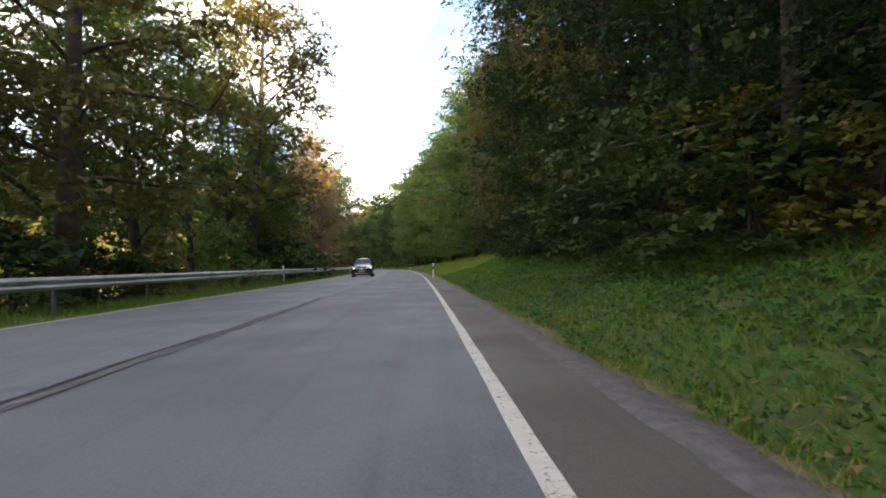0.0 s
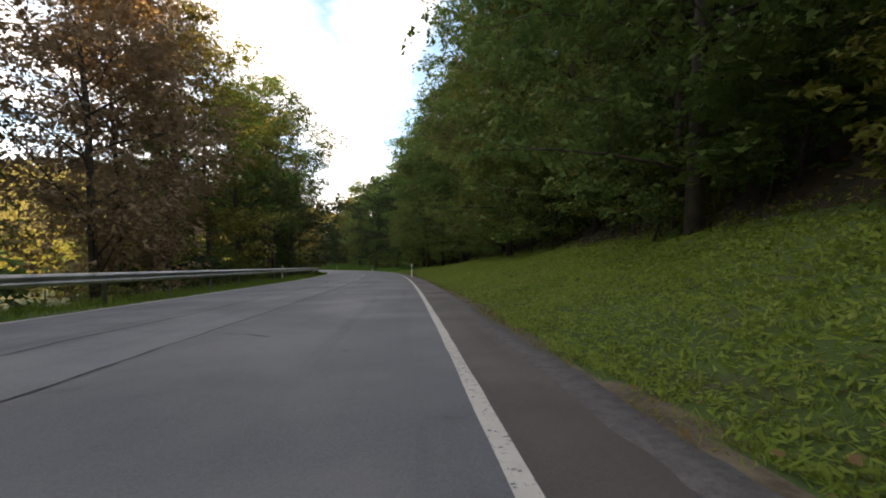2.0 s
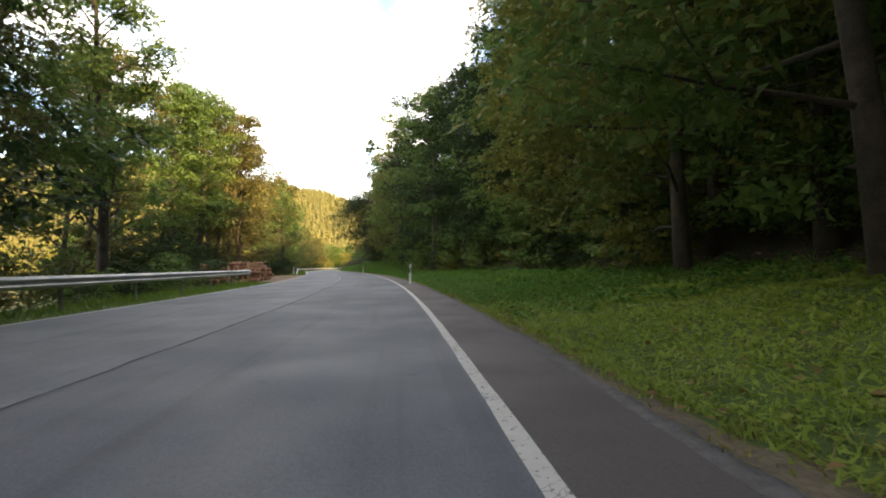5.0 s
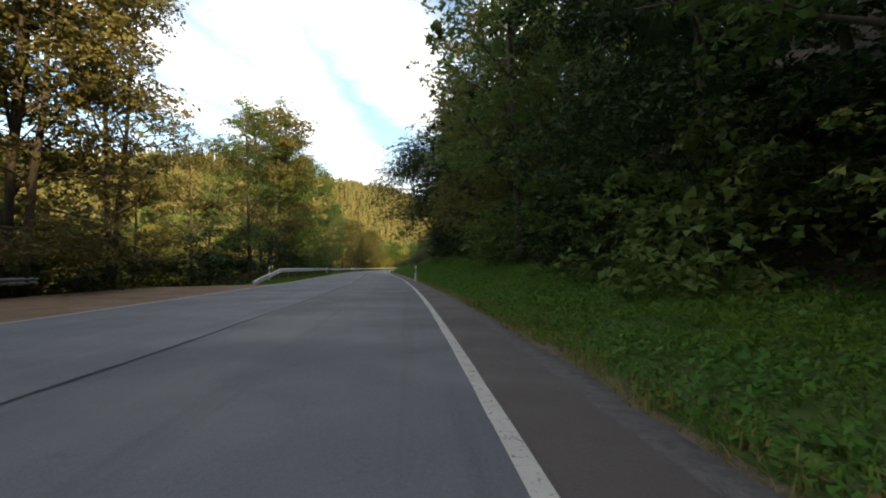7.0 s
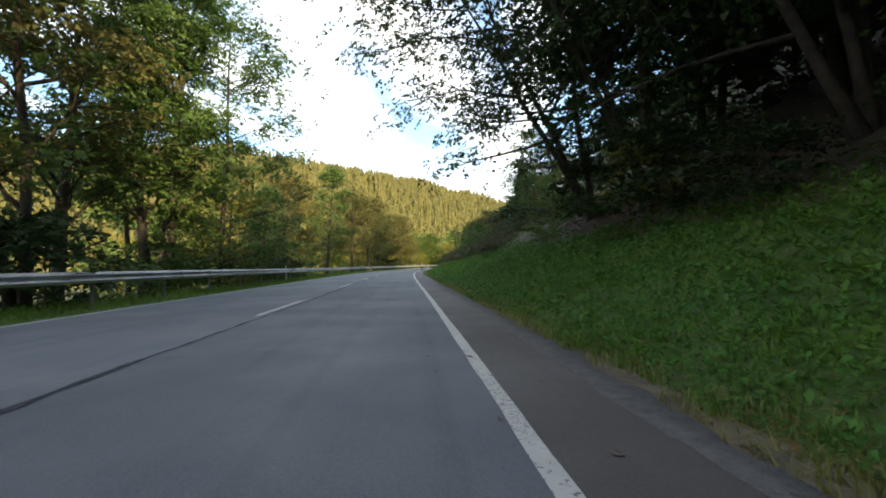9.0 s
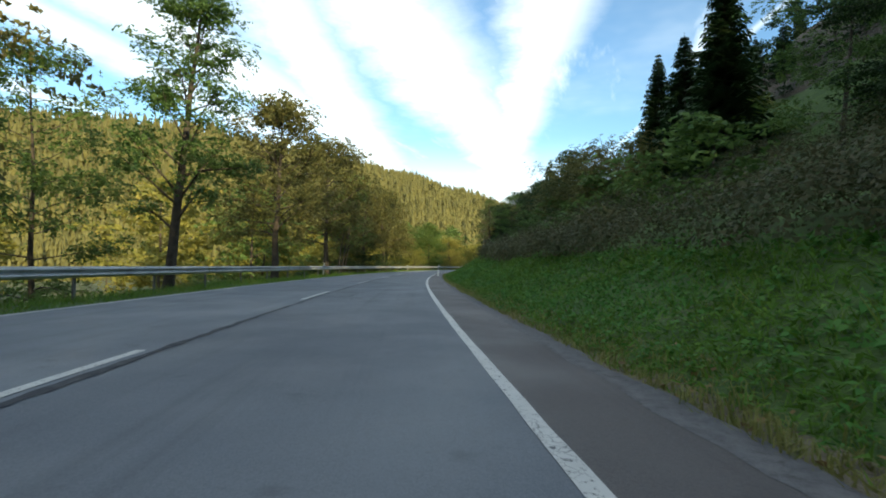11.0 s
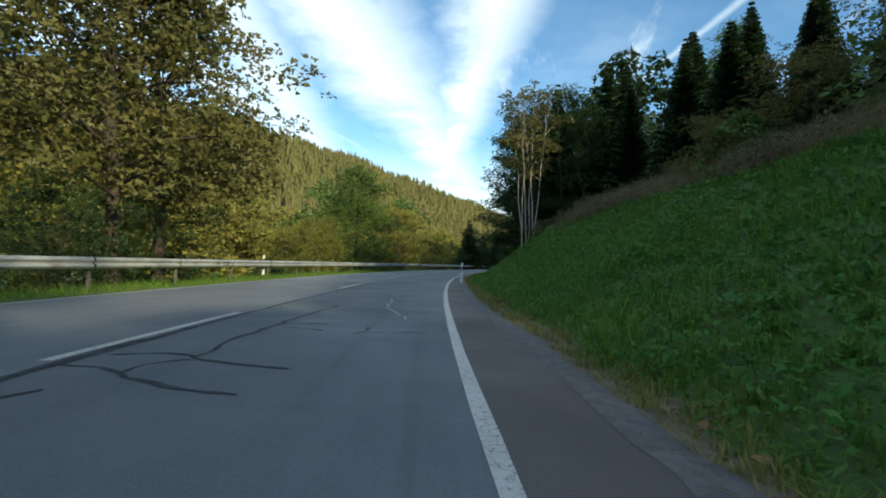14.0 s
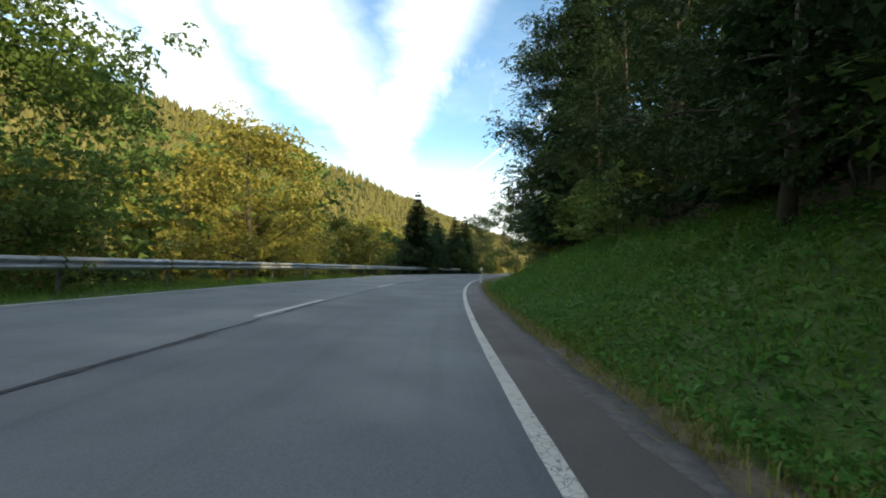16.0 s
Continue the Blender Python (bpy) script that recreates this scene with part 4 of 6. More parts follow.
    while s < 395:
        if not (OPEN0 - 8 < s < OPEN1 + 4):
            gu = float(np.interp(s, VS, VU))
            plant(rng.choice(["bush0", "bush1", "bush1", "bush2"], p=[0.35, 0.3, 0.25, 0.1]), s, gu + rng.uniform(0.3, 1.8), rng.uniform(0.5, 1.35), rng.uniform(0, 360), -0.1, rng.uniform(1.0, 1.4))
        s += rng.uniform(2.8, 4.2)


right_wood()
# the open brushy slope: brambles grown into one thicket, with single bushes in it
def thicket(name, n, seed, s0, s1, deep, label, mat, tall=1.0):
    r = np.random.default_rng(seed)
    vs, per = [], 1400
    for i in range(n):
        s = r.uniform(s0, s1)
        u = float(np.interp(s, VS, VU)) + 0.7 + r.uniform(0, 1) ** 1.6 * deep
        q, k = r.uniform(1.0, 2.0), r.uniform(0.7, 1.4) * tall
        d = r.normal(0, 1, (per, 3))
        d[:, 2] = np.abs(d[:, 2])
        d /= np.linalg.norm(d, axis=1)[:, None]
        lump = 1 + 0.22 * np.sin(d[:, 0] * 7 + i) * np.sin(d[:, 1] * 6 + 2 * i)
        c = d * (lump * r.uniform(0.82, 1.08, per))[:, None] * np.array([q, q, k]) + place(s, u, float(land(s, u)) - 0.15)
        vs.append(leaf_cards(r, c, d + np.array([0, 0, 0.6]), 0.075, 0.8, True, 0.6)[0])
    v = np.concatenate(vs)
    tagged(new(name, mesh_of(name, v, np.arange(len(v)).reshape(-1, 3), mat)), label, "brambles", kind="stuff")


thicket("bramble_thicket", 260, 300, OPEN0 + 4, 306, 13, "reddish brown bramble thicket on the open slope", LEAF_BRAMBLE, 1.0)
thicket("weed_thicket", 100, 301, 298, 342, 24, "low withered weeds above the grass bank", LEAF_DULL, 0.55)
for i in range(30):
    s = rng.uniform(OPEN0 - 2, 312)
    gu = float(np.interp(s, VS, VU))
    plant(rng.choice(["bush1", "bush0"]), s, gu + 2.0 + rng.uniform(0, 1) * 11, rng.uniform(0.6, 1.1), rng.uniform(0, 360), -0.1, rng.uniform(1.2, 1.7))
for s, u, k, sc in ((241, 11, "beech2", 0.62), (247, 14, "mixed1", 0.60), (253, 13, "beech0", 0.55), (259, 15, "beech1", 0.60), (266, 15, "spruce0", 0.72), (272, 16, "spruce1", 0.85),
                    (278, 17, "spruce0", 0.68), (288.5, 7.4, "beech2", 0.36), (291.5, 8.5, "beech0", 0.40), (294, 10.5, "beech0", 0.42), (297, 13, "mixed1", 0.48), (302, 12.5, "mixed1", 0.42),
                    (300, 16, "beech0", 0.42), (306, 12.5, "mixed1", 0.44), (309.5, 14, "beech0", 0.5)):
    plant(k, s, u, sc, rng.uniform(0, 360), -0.15)
for s, u, k, sc in ((304, 18, "spruce1", 0.6), (309, 18, "spruce0", 0.45), (314, 15.5, "spruce1", 0.48), (316.5, 17, "spruce0", 0.42), (318, 14.6, "spruce1", 0.46), (320, 16.5, "spruce0", 0.44),
                    (322, 14.5, "spruce1", 0.52), (324, 16, "spruce0", 0.46), (326, 13.8, "spruce0", 0.42), (328, 15.5, "spruce1", 0.6), (330, 12.8, "spruce1", 0.58), (332, 14.8, "spruce0", 0.52),
                    (334, 12.4, "spruce0", 0.5), (336, 13.6, "spruce1", 0.68), (312, 13.0, "olive_shrub", 1.0), (315.5, 12.4, "olive_shrub", 0.95)):
    plant(k, s, u, sc, rng.uniform(0, 360), -0.15)
for s, u, k, sc in ((319.5, 12.6, "olive_shrub", 0.85), (323.5, 12.0, "olive_shrub", 0.7), (328, 11.2, "olive_shrub", 0.55), (308, 12.5, "olive_shrub", 0.9), (302, 14.5, "olive_shrub", 0.8), (295, 12, "olive_shrub", 0.7),
                    (274, 10.2, "olive_shrub", 0.92), (277.5, 11.2, "shrub", 1.0), (271, 11.5, "olive_shrub", 0.95), (281, 10.5, "olive_shrub", 0.85), (285, 9.8, "shrub", 0.7), (268, 9.8, "olive_shrub", 0.7),
                    (342, 11.5, "spruce1", 0.8), (345, 11, "spruce0", 0.75), (328, 15, "spruce0", 0.38), (333, 12, "spruce1", 0.56), (336, 14, "spruce0", 0.45), (339, 11, "spruce0", 0.50),
                    (324, 10, "bush0", 0.84), (317.5, 11, "bush0", 1.30), (311, 12, "bush0", 0.91), (341, 8.5, "beech0", 0.55), (345, 8.5, "beech1", 0.62), (339, 17, "beech2", 0.55)):
    plant(k, s, u, sc, rng.uniform(0, 360), -0.15)
for s, u, sc in ((3, 5.6, 1.0), (8, 5.0, 0.8), (12, 5.8, 1.2), (16.5, 5.3, 0.9), (21, 6.0, 1.1), (26, 5.6, 0.8), (31, 6.3, 1.0), (35, 6.5, 0.9)):
    plant("bush1", s, u, sc, rng.uniform(0, 360), -0.1, 1.4)
for s, u, sc in ((145, -18, 1.5), (149, -17.6, 1.7), (153, -18.2, 1.6), (157, -17.8, 1.9), (161, -18.4, 1.5), (166, -18.0, 1.3), (172, -18.6, 1.4), (176, -18.4, 1.6), (180, -18.0, 1.7), (184, -17.2, 1.6), (188, -16.2, 1.5)):
    plant("shrub", s, u, sc * 0.5, rng.uniform(0, 360), -0.1, 1.4)
    plant("shrub" if int(s) % 2 else "olive_shrub", s + 2, u - 2.6, sc * 0.75, rng.uniform(0, 360), -0.1, 1.3)
plant("birch", 337.5, 4.3, 0.95, 40)
plant("overhang", 213.0, 7.4, 1.0).matrix_basis = at(213.0, 7.4, float(land(213.0, 7.4)) - 0.2, 0, 0, -19)
plant("beech1", 117, 6.9, 1.5, 70, -0.2, 1.02)
plant("beech2", 110.5, 7.6, 1.45, 10, -0.2)
plant("beech1", 57.5, 7.2, 1.42, 200, -0.2, 1.05)
plant("beech2", 80.5, 7.6, 1.5, 140, -0.2)
plant("alder0", 103.5, 8.8, 1.35, 10, -0.2, 1.35)
plant("mixed0", 123, 7.4, 1.45, 120, -0.2)
plant("sparse", 159.5, 5.8, 1.2, 30, -0.1, 1.15)
plant("overhang", 207.0, 8.6, 1.0).matrix_basis = at(207.0, 8.6, float(land(207.0, 8.6)) - 0.2, 150, 0, 8)
plant("overhang", 217.5, 6.8, 1.0).matrix_basis = at(217.5, 7.2, float(land(217.5, 7.2)) - 0.2, 0, 3, -24)
for s, u, k, sc in ((179, 5.8, "sparse", 1.42), (185.5, 7.5, "sparse", 1.1), (200, 9, "beech0", 1.1), (210, 11, "beech0", 1.2), (216, 11, "beech0", 1.1), (205, 12, "spruce0", 1.2), (291, 5.6, "sparse", 0.36), (163.5, 5.6, "bush0", 1.35), (167.5, 6.0, "bush0", 1.2), (159, 7.0, "bush0", 1.0), (217, 6.8, "bush1", 1.0), (221, 6.5, "bush0", 0.8), (344, 5.4, "beech0", 0.78), (349, 5.6, "beech0", 0.82), (352.5, 4.6, "beech0", 0.85), (357, 5.0, "beech0", 0.8), (341, 7.2, "beech0", 0.7)):
    plant(k, s, u, sc, rng.uniform(0, 360), -0.15)
for s in range(-8, 46, 4):
    plant("shrub", s, float(np.interp(s, VS, VU)) + 1.6 + rng.uniform(0, 1.2), rng.uniform(0.8, 1.15), rng.uniform(0, 360), -0.2, 1.2)

# left of the road, stand by stand
LEFT_BEND = ((16.5, -12.0, "old", 1.05), (36, -12.6, "old", 1.2), (24, -15.5, "mixed1", 1.1), (10, -15.5, "beech2", 1.0), (3, -14.5, "mixed1", 1.0), (29, -13.4, "sparse", 1.1),
             (66, -12.8, "larch", 1.05), (71.5, -14.5, "larch", 0.98), (47, -14.6, "alder2", 1.1), (50.5, -16.0, "beech1", 1.05), (54, -14.8, "beech0", 0.95), (58, -16.6, "alder0", 1.0),
             (62, -18, "beech2", 0.9), (77, -15, "alder1", 1.2), (89, -13.5, "alder0", 1.15), (95.5, -12.3, "alder2", 1.25), (82, -14, "mixed0", 1.45))
LEFT_STREAM = ((101, -13.5, "alder1", 1.15), (98, -15.2, "alder0", 1.2), (104, -16.8, "beech1", 1.1), (114, -16.6, "alder0", 1.1), (105, -11.8, "beech0", 1.5), (111.5, -11.9, "mixed1", 1.12),
               (118, -11.3, "beech0", 1.3), (123, -12.6, "mixed1", 0.95), (129, -15, "alder2", 1.1), (136, -14, "alder0", 1.1), (143, -19, "alder1", 1.15), (150, -19.5, "alder2", 1.2),
               (157, -18.5, "alder0", 1.15), (164, -17.5, "alder0", 1.25), (160, -19.5, "alder2", 1.25), (170, -19, "alder1", 1.25))
LEFT_VALLEY = ((176.5, -17.2, "alder1", 1.3), (183.5, -16.6, "alder1", 1.18), (179.5, -19.5, "alder2", 1.1), (186, -16.5, "mixed1", 0.72), (175.5, -15.8, "mixed1", 1.3), (169, -17, "alder1", 1.3),
               (191.5, -11.0, "sparse", 0.86), (192, -14, "shrub", 1.10), (197, -14, "shrub", 0.95), (200, -17.5, "alder1", 1.0), (203, -14.0, "shrub", 1.20), (208, -13.4, "alder1", 1.25),
               (211.5, -12.6, "sparse", 1.3), (214.5, -13.0, "alder1", 1.2), (218, -14.2, "alder0", 1.1), (221.5, -12.6, "alder2", 1.15), (224, -14.6, "beech1", 1.05), (225, -13.4, "alder2", 1.12),
               (228.5, -11.9, "beech1", 1.22), (233, -13, "mixed0", 0.75), (236, -13.0, "shrub", 1.20), (242, -13.5, "alder0", 0.62), (248, -14, "shrub", 1.10))
LEFT_MEADOW = ((252, -14, "oak", 0.9), (261, -14.6, "beech2", 0.8), (266.3, -12.6, "alder0", 1.0), (278.4, -11.4, "oak", 0.98), (296.3, -12.2, "oak", 1.12), (303.0, -12.4, "alder2", 0.86),
               (307, -13.4, "mixed1", 0.7), (313, -12.2, "oak", 0.95), (324.5, -12.0, "oak", 1.05), (314, -11.6, "shrub", 0.95), (322, -12.3, "shrub", 0.75), (326, -11.6, "shrub", 0.80),
               (327.8, -12.4, "oak", 1.0))
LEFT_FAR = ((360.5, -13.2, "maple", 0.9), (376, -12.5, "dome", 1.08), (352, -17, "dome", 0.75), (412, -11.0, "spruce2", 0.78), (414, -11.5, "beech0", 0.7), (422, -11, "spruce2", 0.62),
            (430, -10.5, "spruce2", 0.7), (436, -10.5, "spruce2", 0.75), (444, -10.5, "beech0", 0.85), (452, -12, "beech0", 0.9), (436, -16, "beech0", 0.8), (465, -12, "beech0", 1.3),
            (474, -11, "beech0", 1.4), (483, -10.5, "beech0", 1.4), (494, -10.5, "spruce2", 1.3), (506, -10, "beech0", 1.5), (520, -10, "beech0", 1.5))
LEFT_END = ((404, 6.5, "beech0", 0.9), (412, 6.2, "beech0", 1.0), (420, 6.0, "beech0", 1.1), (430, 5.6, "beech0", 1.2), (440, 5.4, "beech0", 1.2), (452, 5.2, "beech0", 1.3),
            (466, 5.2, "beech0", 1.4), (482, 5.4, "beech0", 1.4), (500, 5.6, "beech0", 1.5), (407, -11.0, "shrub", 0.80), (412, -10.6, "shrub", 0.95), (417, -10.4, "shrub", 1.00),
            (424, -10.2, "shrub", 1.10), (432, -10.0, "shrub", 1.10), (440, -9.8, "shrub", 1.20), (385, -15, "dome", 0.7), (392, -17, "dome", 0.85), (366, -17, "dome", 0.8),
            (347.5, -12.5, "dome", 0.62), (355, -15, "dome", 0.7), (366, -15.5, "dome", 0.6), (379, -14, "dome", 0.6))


def stand(trees):
    for s, u, k, sc in trees:
        if k in DEEP:
            VALLEY_WOOD.append((k, s, u, sc, rng.uniform(0, 360), 1.0))
            continue
        plant(k, s, u, sc, rng.uniform(0, 360), -0.1)


stand(LEFT_BEND)
stand(LEFT_STREAM)
stand(LEFT_VALLEY)
stand(LEFT_MEADOW)
stand(LEFT_FAR)
stand(LEFT_END)
for s, k in ((81, "beech1"), (86, "alder0"), (92, "beech1"), (99, "mixed1"), (103, "beech2"), (109, "beech1"), (115, "mixed1"), (122, "beech1"), (128, "beech2")):
    plant(k, s, -17.0 + 1.2 * math.sin(s), 0.95, 9 * s, -0.1)
# the thick row along the first bend
s = -12.0
while s < 48:
    if abs(s - 15.4) > 3 and abs(s - 31.7) > 2:
        plant(rng.choice(["alder1", "oak", "sparse", "mixed1", "oak"] if s < 24 else ["alder0", "beech1", "alder0", "mixed0"]), s, -13.4 - rng.uniform(0, 2.4), rng.uniform(1.0, 1.25), rng.uniform(0, 360), -0.1)
    s += rng.uniform(5.0, 7.0)
s = -14.0
while s < 64:
    LEFT_WOOD.append((rng.choice(["back1", "back0", "valley1"]), s, -19 - rng.uniform(0, 4), rng.uniform(0.6, 0.95), rng.uniform(0, 360), 1.0))
    s += rng.uniform(4.6, 6.5) if s < 66 else rng.uniform(8, 12)
s = -8.0
while s < 400:
    u = -11.6 - rng.uniform(0, 2.2) - 7.0 * float(layby(s))
    if not (150 < s < 182 and rng.random() < 0.4):
        plant(rng.choice(["bush0", "bush1", "bush1", "bramble"]), s, u, rng.uniform(0.75, 1.5) * (1.25 if s < 66 else 0.8 if s < 140 else 0.5 if 250 < s < 300 or s > 325 else 1.0), rng.uniform(0, 360), -0.1, rng.uniform(1.0, 1.5))
    s += rng.uniform(2.6, 4.4)
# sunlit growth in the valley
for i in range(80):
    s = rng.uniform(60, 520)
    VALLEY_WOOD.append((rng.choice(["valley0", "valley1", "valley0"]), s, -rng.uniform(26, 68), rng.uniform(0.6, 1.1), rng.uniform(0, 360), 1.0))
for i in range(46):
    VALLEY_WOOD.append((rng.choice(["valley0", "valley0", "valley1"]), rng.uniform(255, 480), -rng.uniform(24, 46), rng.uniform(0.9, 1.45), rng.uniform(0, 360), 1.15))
for i in range(14):
    VALLEY_WOOD.append((rng.choice(["valley0", "valley1", "spruce1"]), rng.uniform(395, 500), -rng.uniform(11, 24), rng.uniform(0.5, 0.9), rng.uniform(0, 360), 1.0))


joined("deep_wood", DEEP, DEEP_WOOD, "dark green trees deep in the wood on the slope")
joined("riverside_wood", DEEP, LEFT_WOOD, "green trees on the bank behind the roadside row")
joined("valley_wood", DEEP, VALLEY_WOOD, "sunlit yellow-green trees in the valley")


def far_wood():
    """Conifers of the far hillside: ragged tiers, one mesh."""
    r = np.random.default_rng(90)
    n = 23000
    k, d = r.uniform(8, 112, n), r.uniform(-0.06, 0.98, n)
    p = hill(k, d)
    h = r.uniform(8, 17, n) * np.where(d > 0.8, 0.7, 1) * (1 + 0.25 * lumps(p[:, 0], p[:, 1], 35, 15))
    wd = h * r.uniform(0.12, 0.21, n)
    sides, tiers = 5, 4
    vs, fs, base = [], [], 0
    az = np.arange(sides) * 2 * math.pi / sides
    for t in range(tiers):
        z0, z1, rr = 0.10 + 0.2 * t, [0.48, 0.66, 0.84, 1.0][t], [1.0, 0.80, 0.58, 0.34][t]
        ring = np.stack([np.cos(az)[None] * (wd * rr)[:, None], np.sin(az)[None] * (wd * rr)[:, None], np.repeat((h * z0)[:, None], sides, 1)], -1)
        ring *= r.uniform(0.5, 1.4, (n, sides, 1)) * np.array([1, 1, 0]) + np.array([0, 0, 1])
        ring[..., 2] += r.normal(0, 0.075, (n, sides)) * h[:, None]
        apex = np.stack([r.normal(0, 0.1, n), r.normal(0, 0.1, n), h * z1], -1)[:, None]
        vv = np.concatenate([ring, apex], 1) + p[:, None]
        idx = base + np.arange(n)[:, None] * (sides + 1)
        for j in range(sides):
            fs.append(np.concatenate([idx + j, idx + (j + 1) % sides, idx + sides], 1))
        vs.append(vv.reshape(-1, 3))
        base += n * (sides + 1)
    tagged(new("hillside_forest", mesh_of("hillside_forest", np.concatenate(vs), np.concatenate(fs), HILL_NEEDLE_SUNLIT)), "conifer forest on the far hillside, coloured golden for the evening sun", "forest", kind="stuff")


far_wood()


# ---- grass, weeds, fallen leaves ----
def blades(name, s, u, height, mat, label, seed, width=0.011, lean=0.6):
    r = np.random.default_rng(seed)
    n = len(s)
    p = place(s, u, land(s, u) - 0.01)
    az = r.uniform(0, 2 * math.pi, n)
    side = np.stack([np.cos(az), np.sin(az), np.zeros(n)], 1) * (width * r.uniform(0.6, 1.5, n))[:, None]
    tip = np.stack([r.normal(0, lean, n), r.normal(0, lean, n), np.ones(n)], 1) * (height * r.uniform(0.5, 1.3, n))[:, None]
    v = np.stack([p - side, p + side, p + tip], 1).reshape(-1, 3)
    tagged(new(name, mesh_of(name, v, np.arange(n * 3).reshape(-1, 3), mat)), label, "grass", kind="stuff")


def tufts(name, s, u, height, mat, label, seed, per=15, width=0.006):
    """Tussocks of long arching blades, each of two joints."""
    r = np.random.default_rng(seed)
    n = len(s)
    root = np.repeat(place(s, u, land(s, u) - 0.02), per, 0) + r.normal(0, 0.05, (n * per, 3)) * np.array([1, 1, 0])
    h = np.repeat(height * r.uniform(0.7, 1.3, n), per) * r.uniform(0.55, 1.15, n * per)
    az = r.uniform(0, 2 * math.pi, n * per)
    out = np.stack([np.cos(az), np.sin(az), np.zeros(n * per)], 1)
    side = np.stack([-np.sin(az), np.cos(az), np.zeros(n * per)], 1) * (width * r.uniform(0.7, 1.4, n * per))[:, None]
    bow = r.uniform(0.2, 0.9, n * per)[:, None]
    up = np.array([0, 0, 1.0])
    mid = root + h[:, None] * (0.62 * up + 0.28 * bow * out)
    tip = root + h[:, None] * ((0.95 - 0.45 * bow) * up + 0.85 * bow * out)
    v = np.stack([root - side, root + side, mid + side * 0.9, mid - side * 0.9, tip], 1).reshape(-1, 3)
    a = np.arange(n * per)[:, None] * 5
    tri = np.concatenate([a + [[0, 1, 2]], a + [[0, 2, 3]], a + [[3, 2, 4]]], 1).reshape(-1, 3)
    tagged(new(name, mesh_of(name, v, tri, mat)), label, "grass", kind="stuff")


def scatter(n, s0, s1, u0, u1, seed, power=1.0):
    r = np.random.default_rng(seed)
    return r.uniform(s0, s1, n), u0 + (u1 - u0) * r.uniform(0, 1, n) ** power, r


def verge_start(s, g, rag=0.25):
    """Where the grass begins beside the asphalt, ragged."""
    return tar_end(s) + np.interp(s, [0, 40, 62, 84, 118, 232, 246, 300, 316, 330, 345], [0.12, 0.2, 0.34, 0.26, 0.15, 0.22, 0.28, 0.3, 0.5, 0.28, 0.15]) + 0.16 * wobble(s, 12, 1.6) + 0.10 * wobble(s, 13, 0.5) - rag * g.random(len(s))


s, u, r = scatter(330000, -6, 385, 1.0, 9.2, 100, 1.25)
tuft = lumps(s, u, 0.35, 101) * 0.5 + lumps(s, u, 1.1, 102) * 0.5
keep = (r.random(len(s)) < np.where((s > 285) & (s < 345), 0.6, 1.0)) & (u < grass_limit(s) + 0.6) & (u > verge_start(s, r)) & (tuft + r.uniform(-0.5, 0.5, len(s)) > -0.35)
s, u, tuft = s[keep], u[keep], tuft[keep]
hgt = (0.10 + 0.10 * np.clip((u - 1.5) / 2, 0, 1) * np.where(s > 230, 1.5, 1.0)) * (1 + 0.7 * tuft)
short = (s > 36) & (s < 140)
blades("verge_grass", s[~short], u[~short], hgt[~short], BLADE, "lush green roadside grass", 103, 0.009, 0.75)
blades("short_grass", s[short], u[short], hgt[short] * 0.6, BLADE_SHORT, "short yellowish green grass on the verge", 128, 0.010, 1.0)
s, u, r = scatter(15000, -4, 372, 1.1, 4.6, 98, 1.4)
keep = (u < grass_limit(s)) & (u > verge_start(s, r, 0.1)) & (lumps(s, u, 0.8, 97) > -0.3)
s, u = s[keep], u[keep]
short = (s > 36) & (s < 122)
tufts("grass_tufts", s[~short], u[~short], 0.17 + 0.05 * lumps(s[~short], u[~short], 1.0, 96), BLADE, "soft green grass tufts along the verge", 95, 9, 0.006)
tufts("mown_tufts", s[short], u[short], 0.10 + 0.03 * lumps(s[short], u[short], 1.0, 96), BLADE_SHORT, "mown yellowish green grass tufts", 94, 16, 0.006)
s, u, r = scatter(5200, 282, 345, 1.4, 7.6, 104, 1.3)
keep = (u < grass_limit(s) + 0.5) & (u > verge_start(s, r, 0.0) + 0.1) & (lumps(s, u, 0.7, 105) > -0.4)
tufts("long_grass", s[keep], u[keep], 0.30 + 0.12 * lumps(s[keep], u[keep], 1.2, 106), BLADE, "long arching green grass on the bank", 107, 13)
s, u, r = scatter(2600, 150, 372, 0.0, 0.55, 108)
tufts("dry_tussocks", s, u + tar_end(s), np.full(len(s), 0.17), BLADE_YELLOW, "small yellowing grass tussocks along the asphalt edge", 109, 11, 0.005)
s, u, r = scatter(110000, -6, 385, -11.2, -7.75, 110)
keep = (layby(s) < 0.3)
blades("verge_grass", s[keep], u[keep], 0.11 + 0.16 * np.clip((-8.4 - u[keep]) / 1.2, 0, 1), BLADE, "mown green grass under the guard rail", 111)
s, u, r = scatter(120000, -6, 385, 0.0, 0.85, 120)
u = u + tar_end(s) - 0.05
keep = lumps(s, u, 0.5, 121) + 0.6 * lumps(s, u, 0.15, 123) > np.where((s > 55) & (s < 95) | (s > 305) & (s < 322), 0.1, -0.1)
blades("edge_grass", s[keep], u[keep], np.where(s[keep] > 240, 0.10, 0.07) * (1 + 0.4 * lumps(s[keep], u[keep], 0.6, 124)), BLADE_YELLOW, "short yellowish grass at the asphalt edge", 122, 0.008, 0.9)
s, u, r = scatter(60000, 286, 336, 4.5, 12.5, 125, 0.9)
keep = (u > grass_limit(s)) & (lumps(s, u, 2.0, 126) > -0.2)
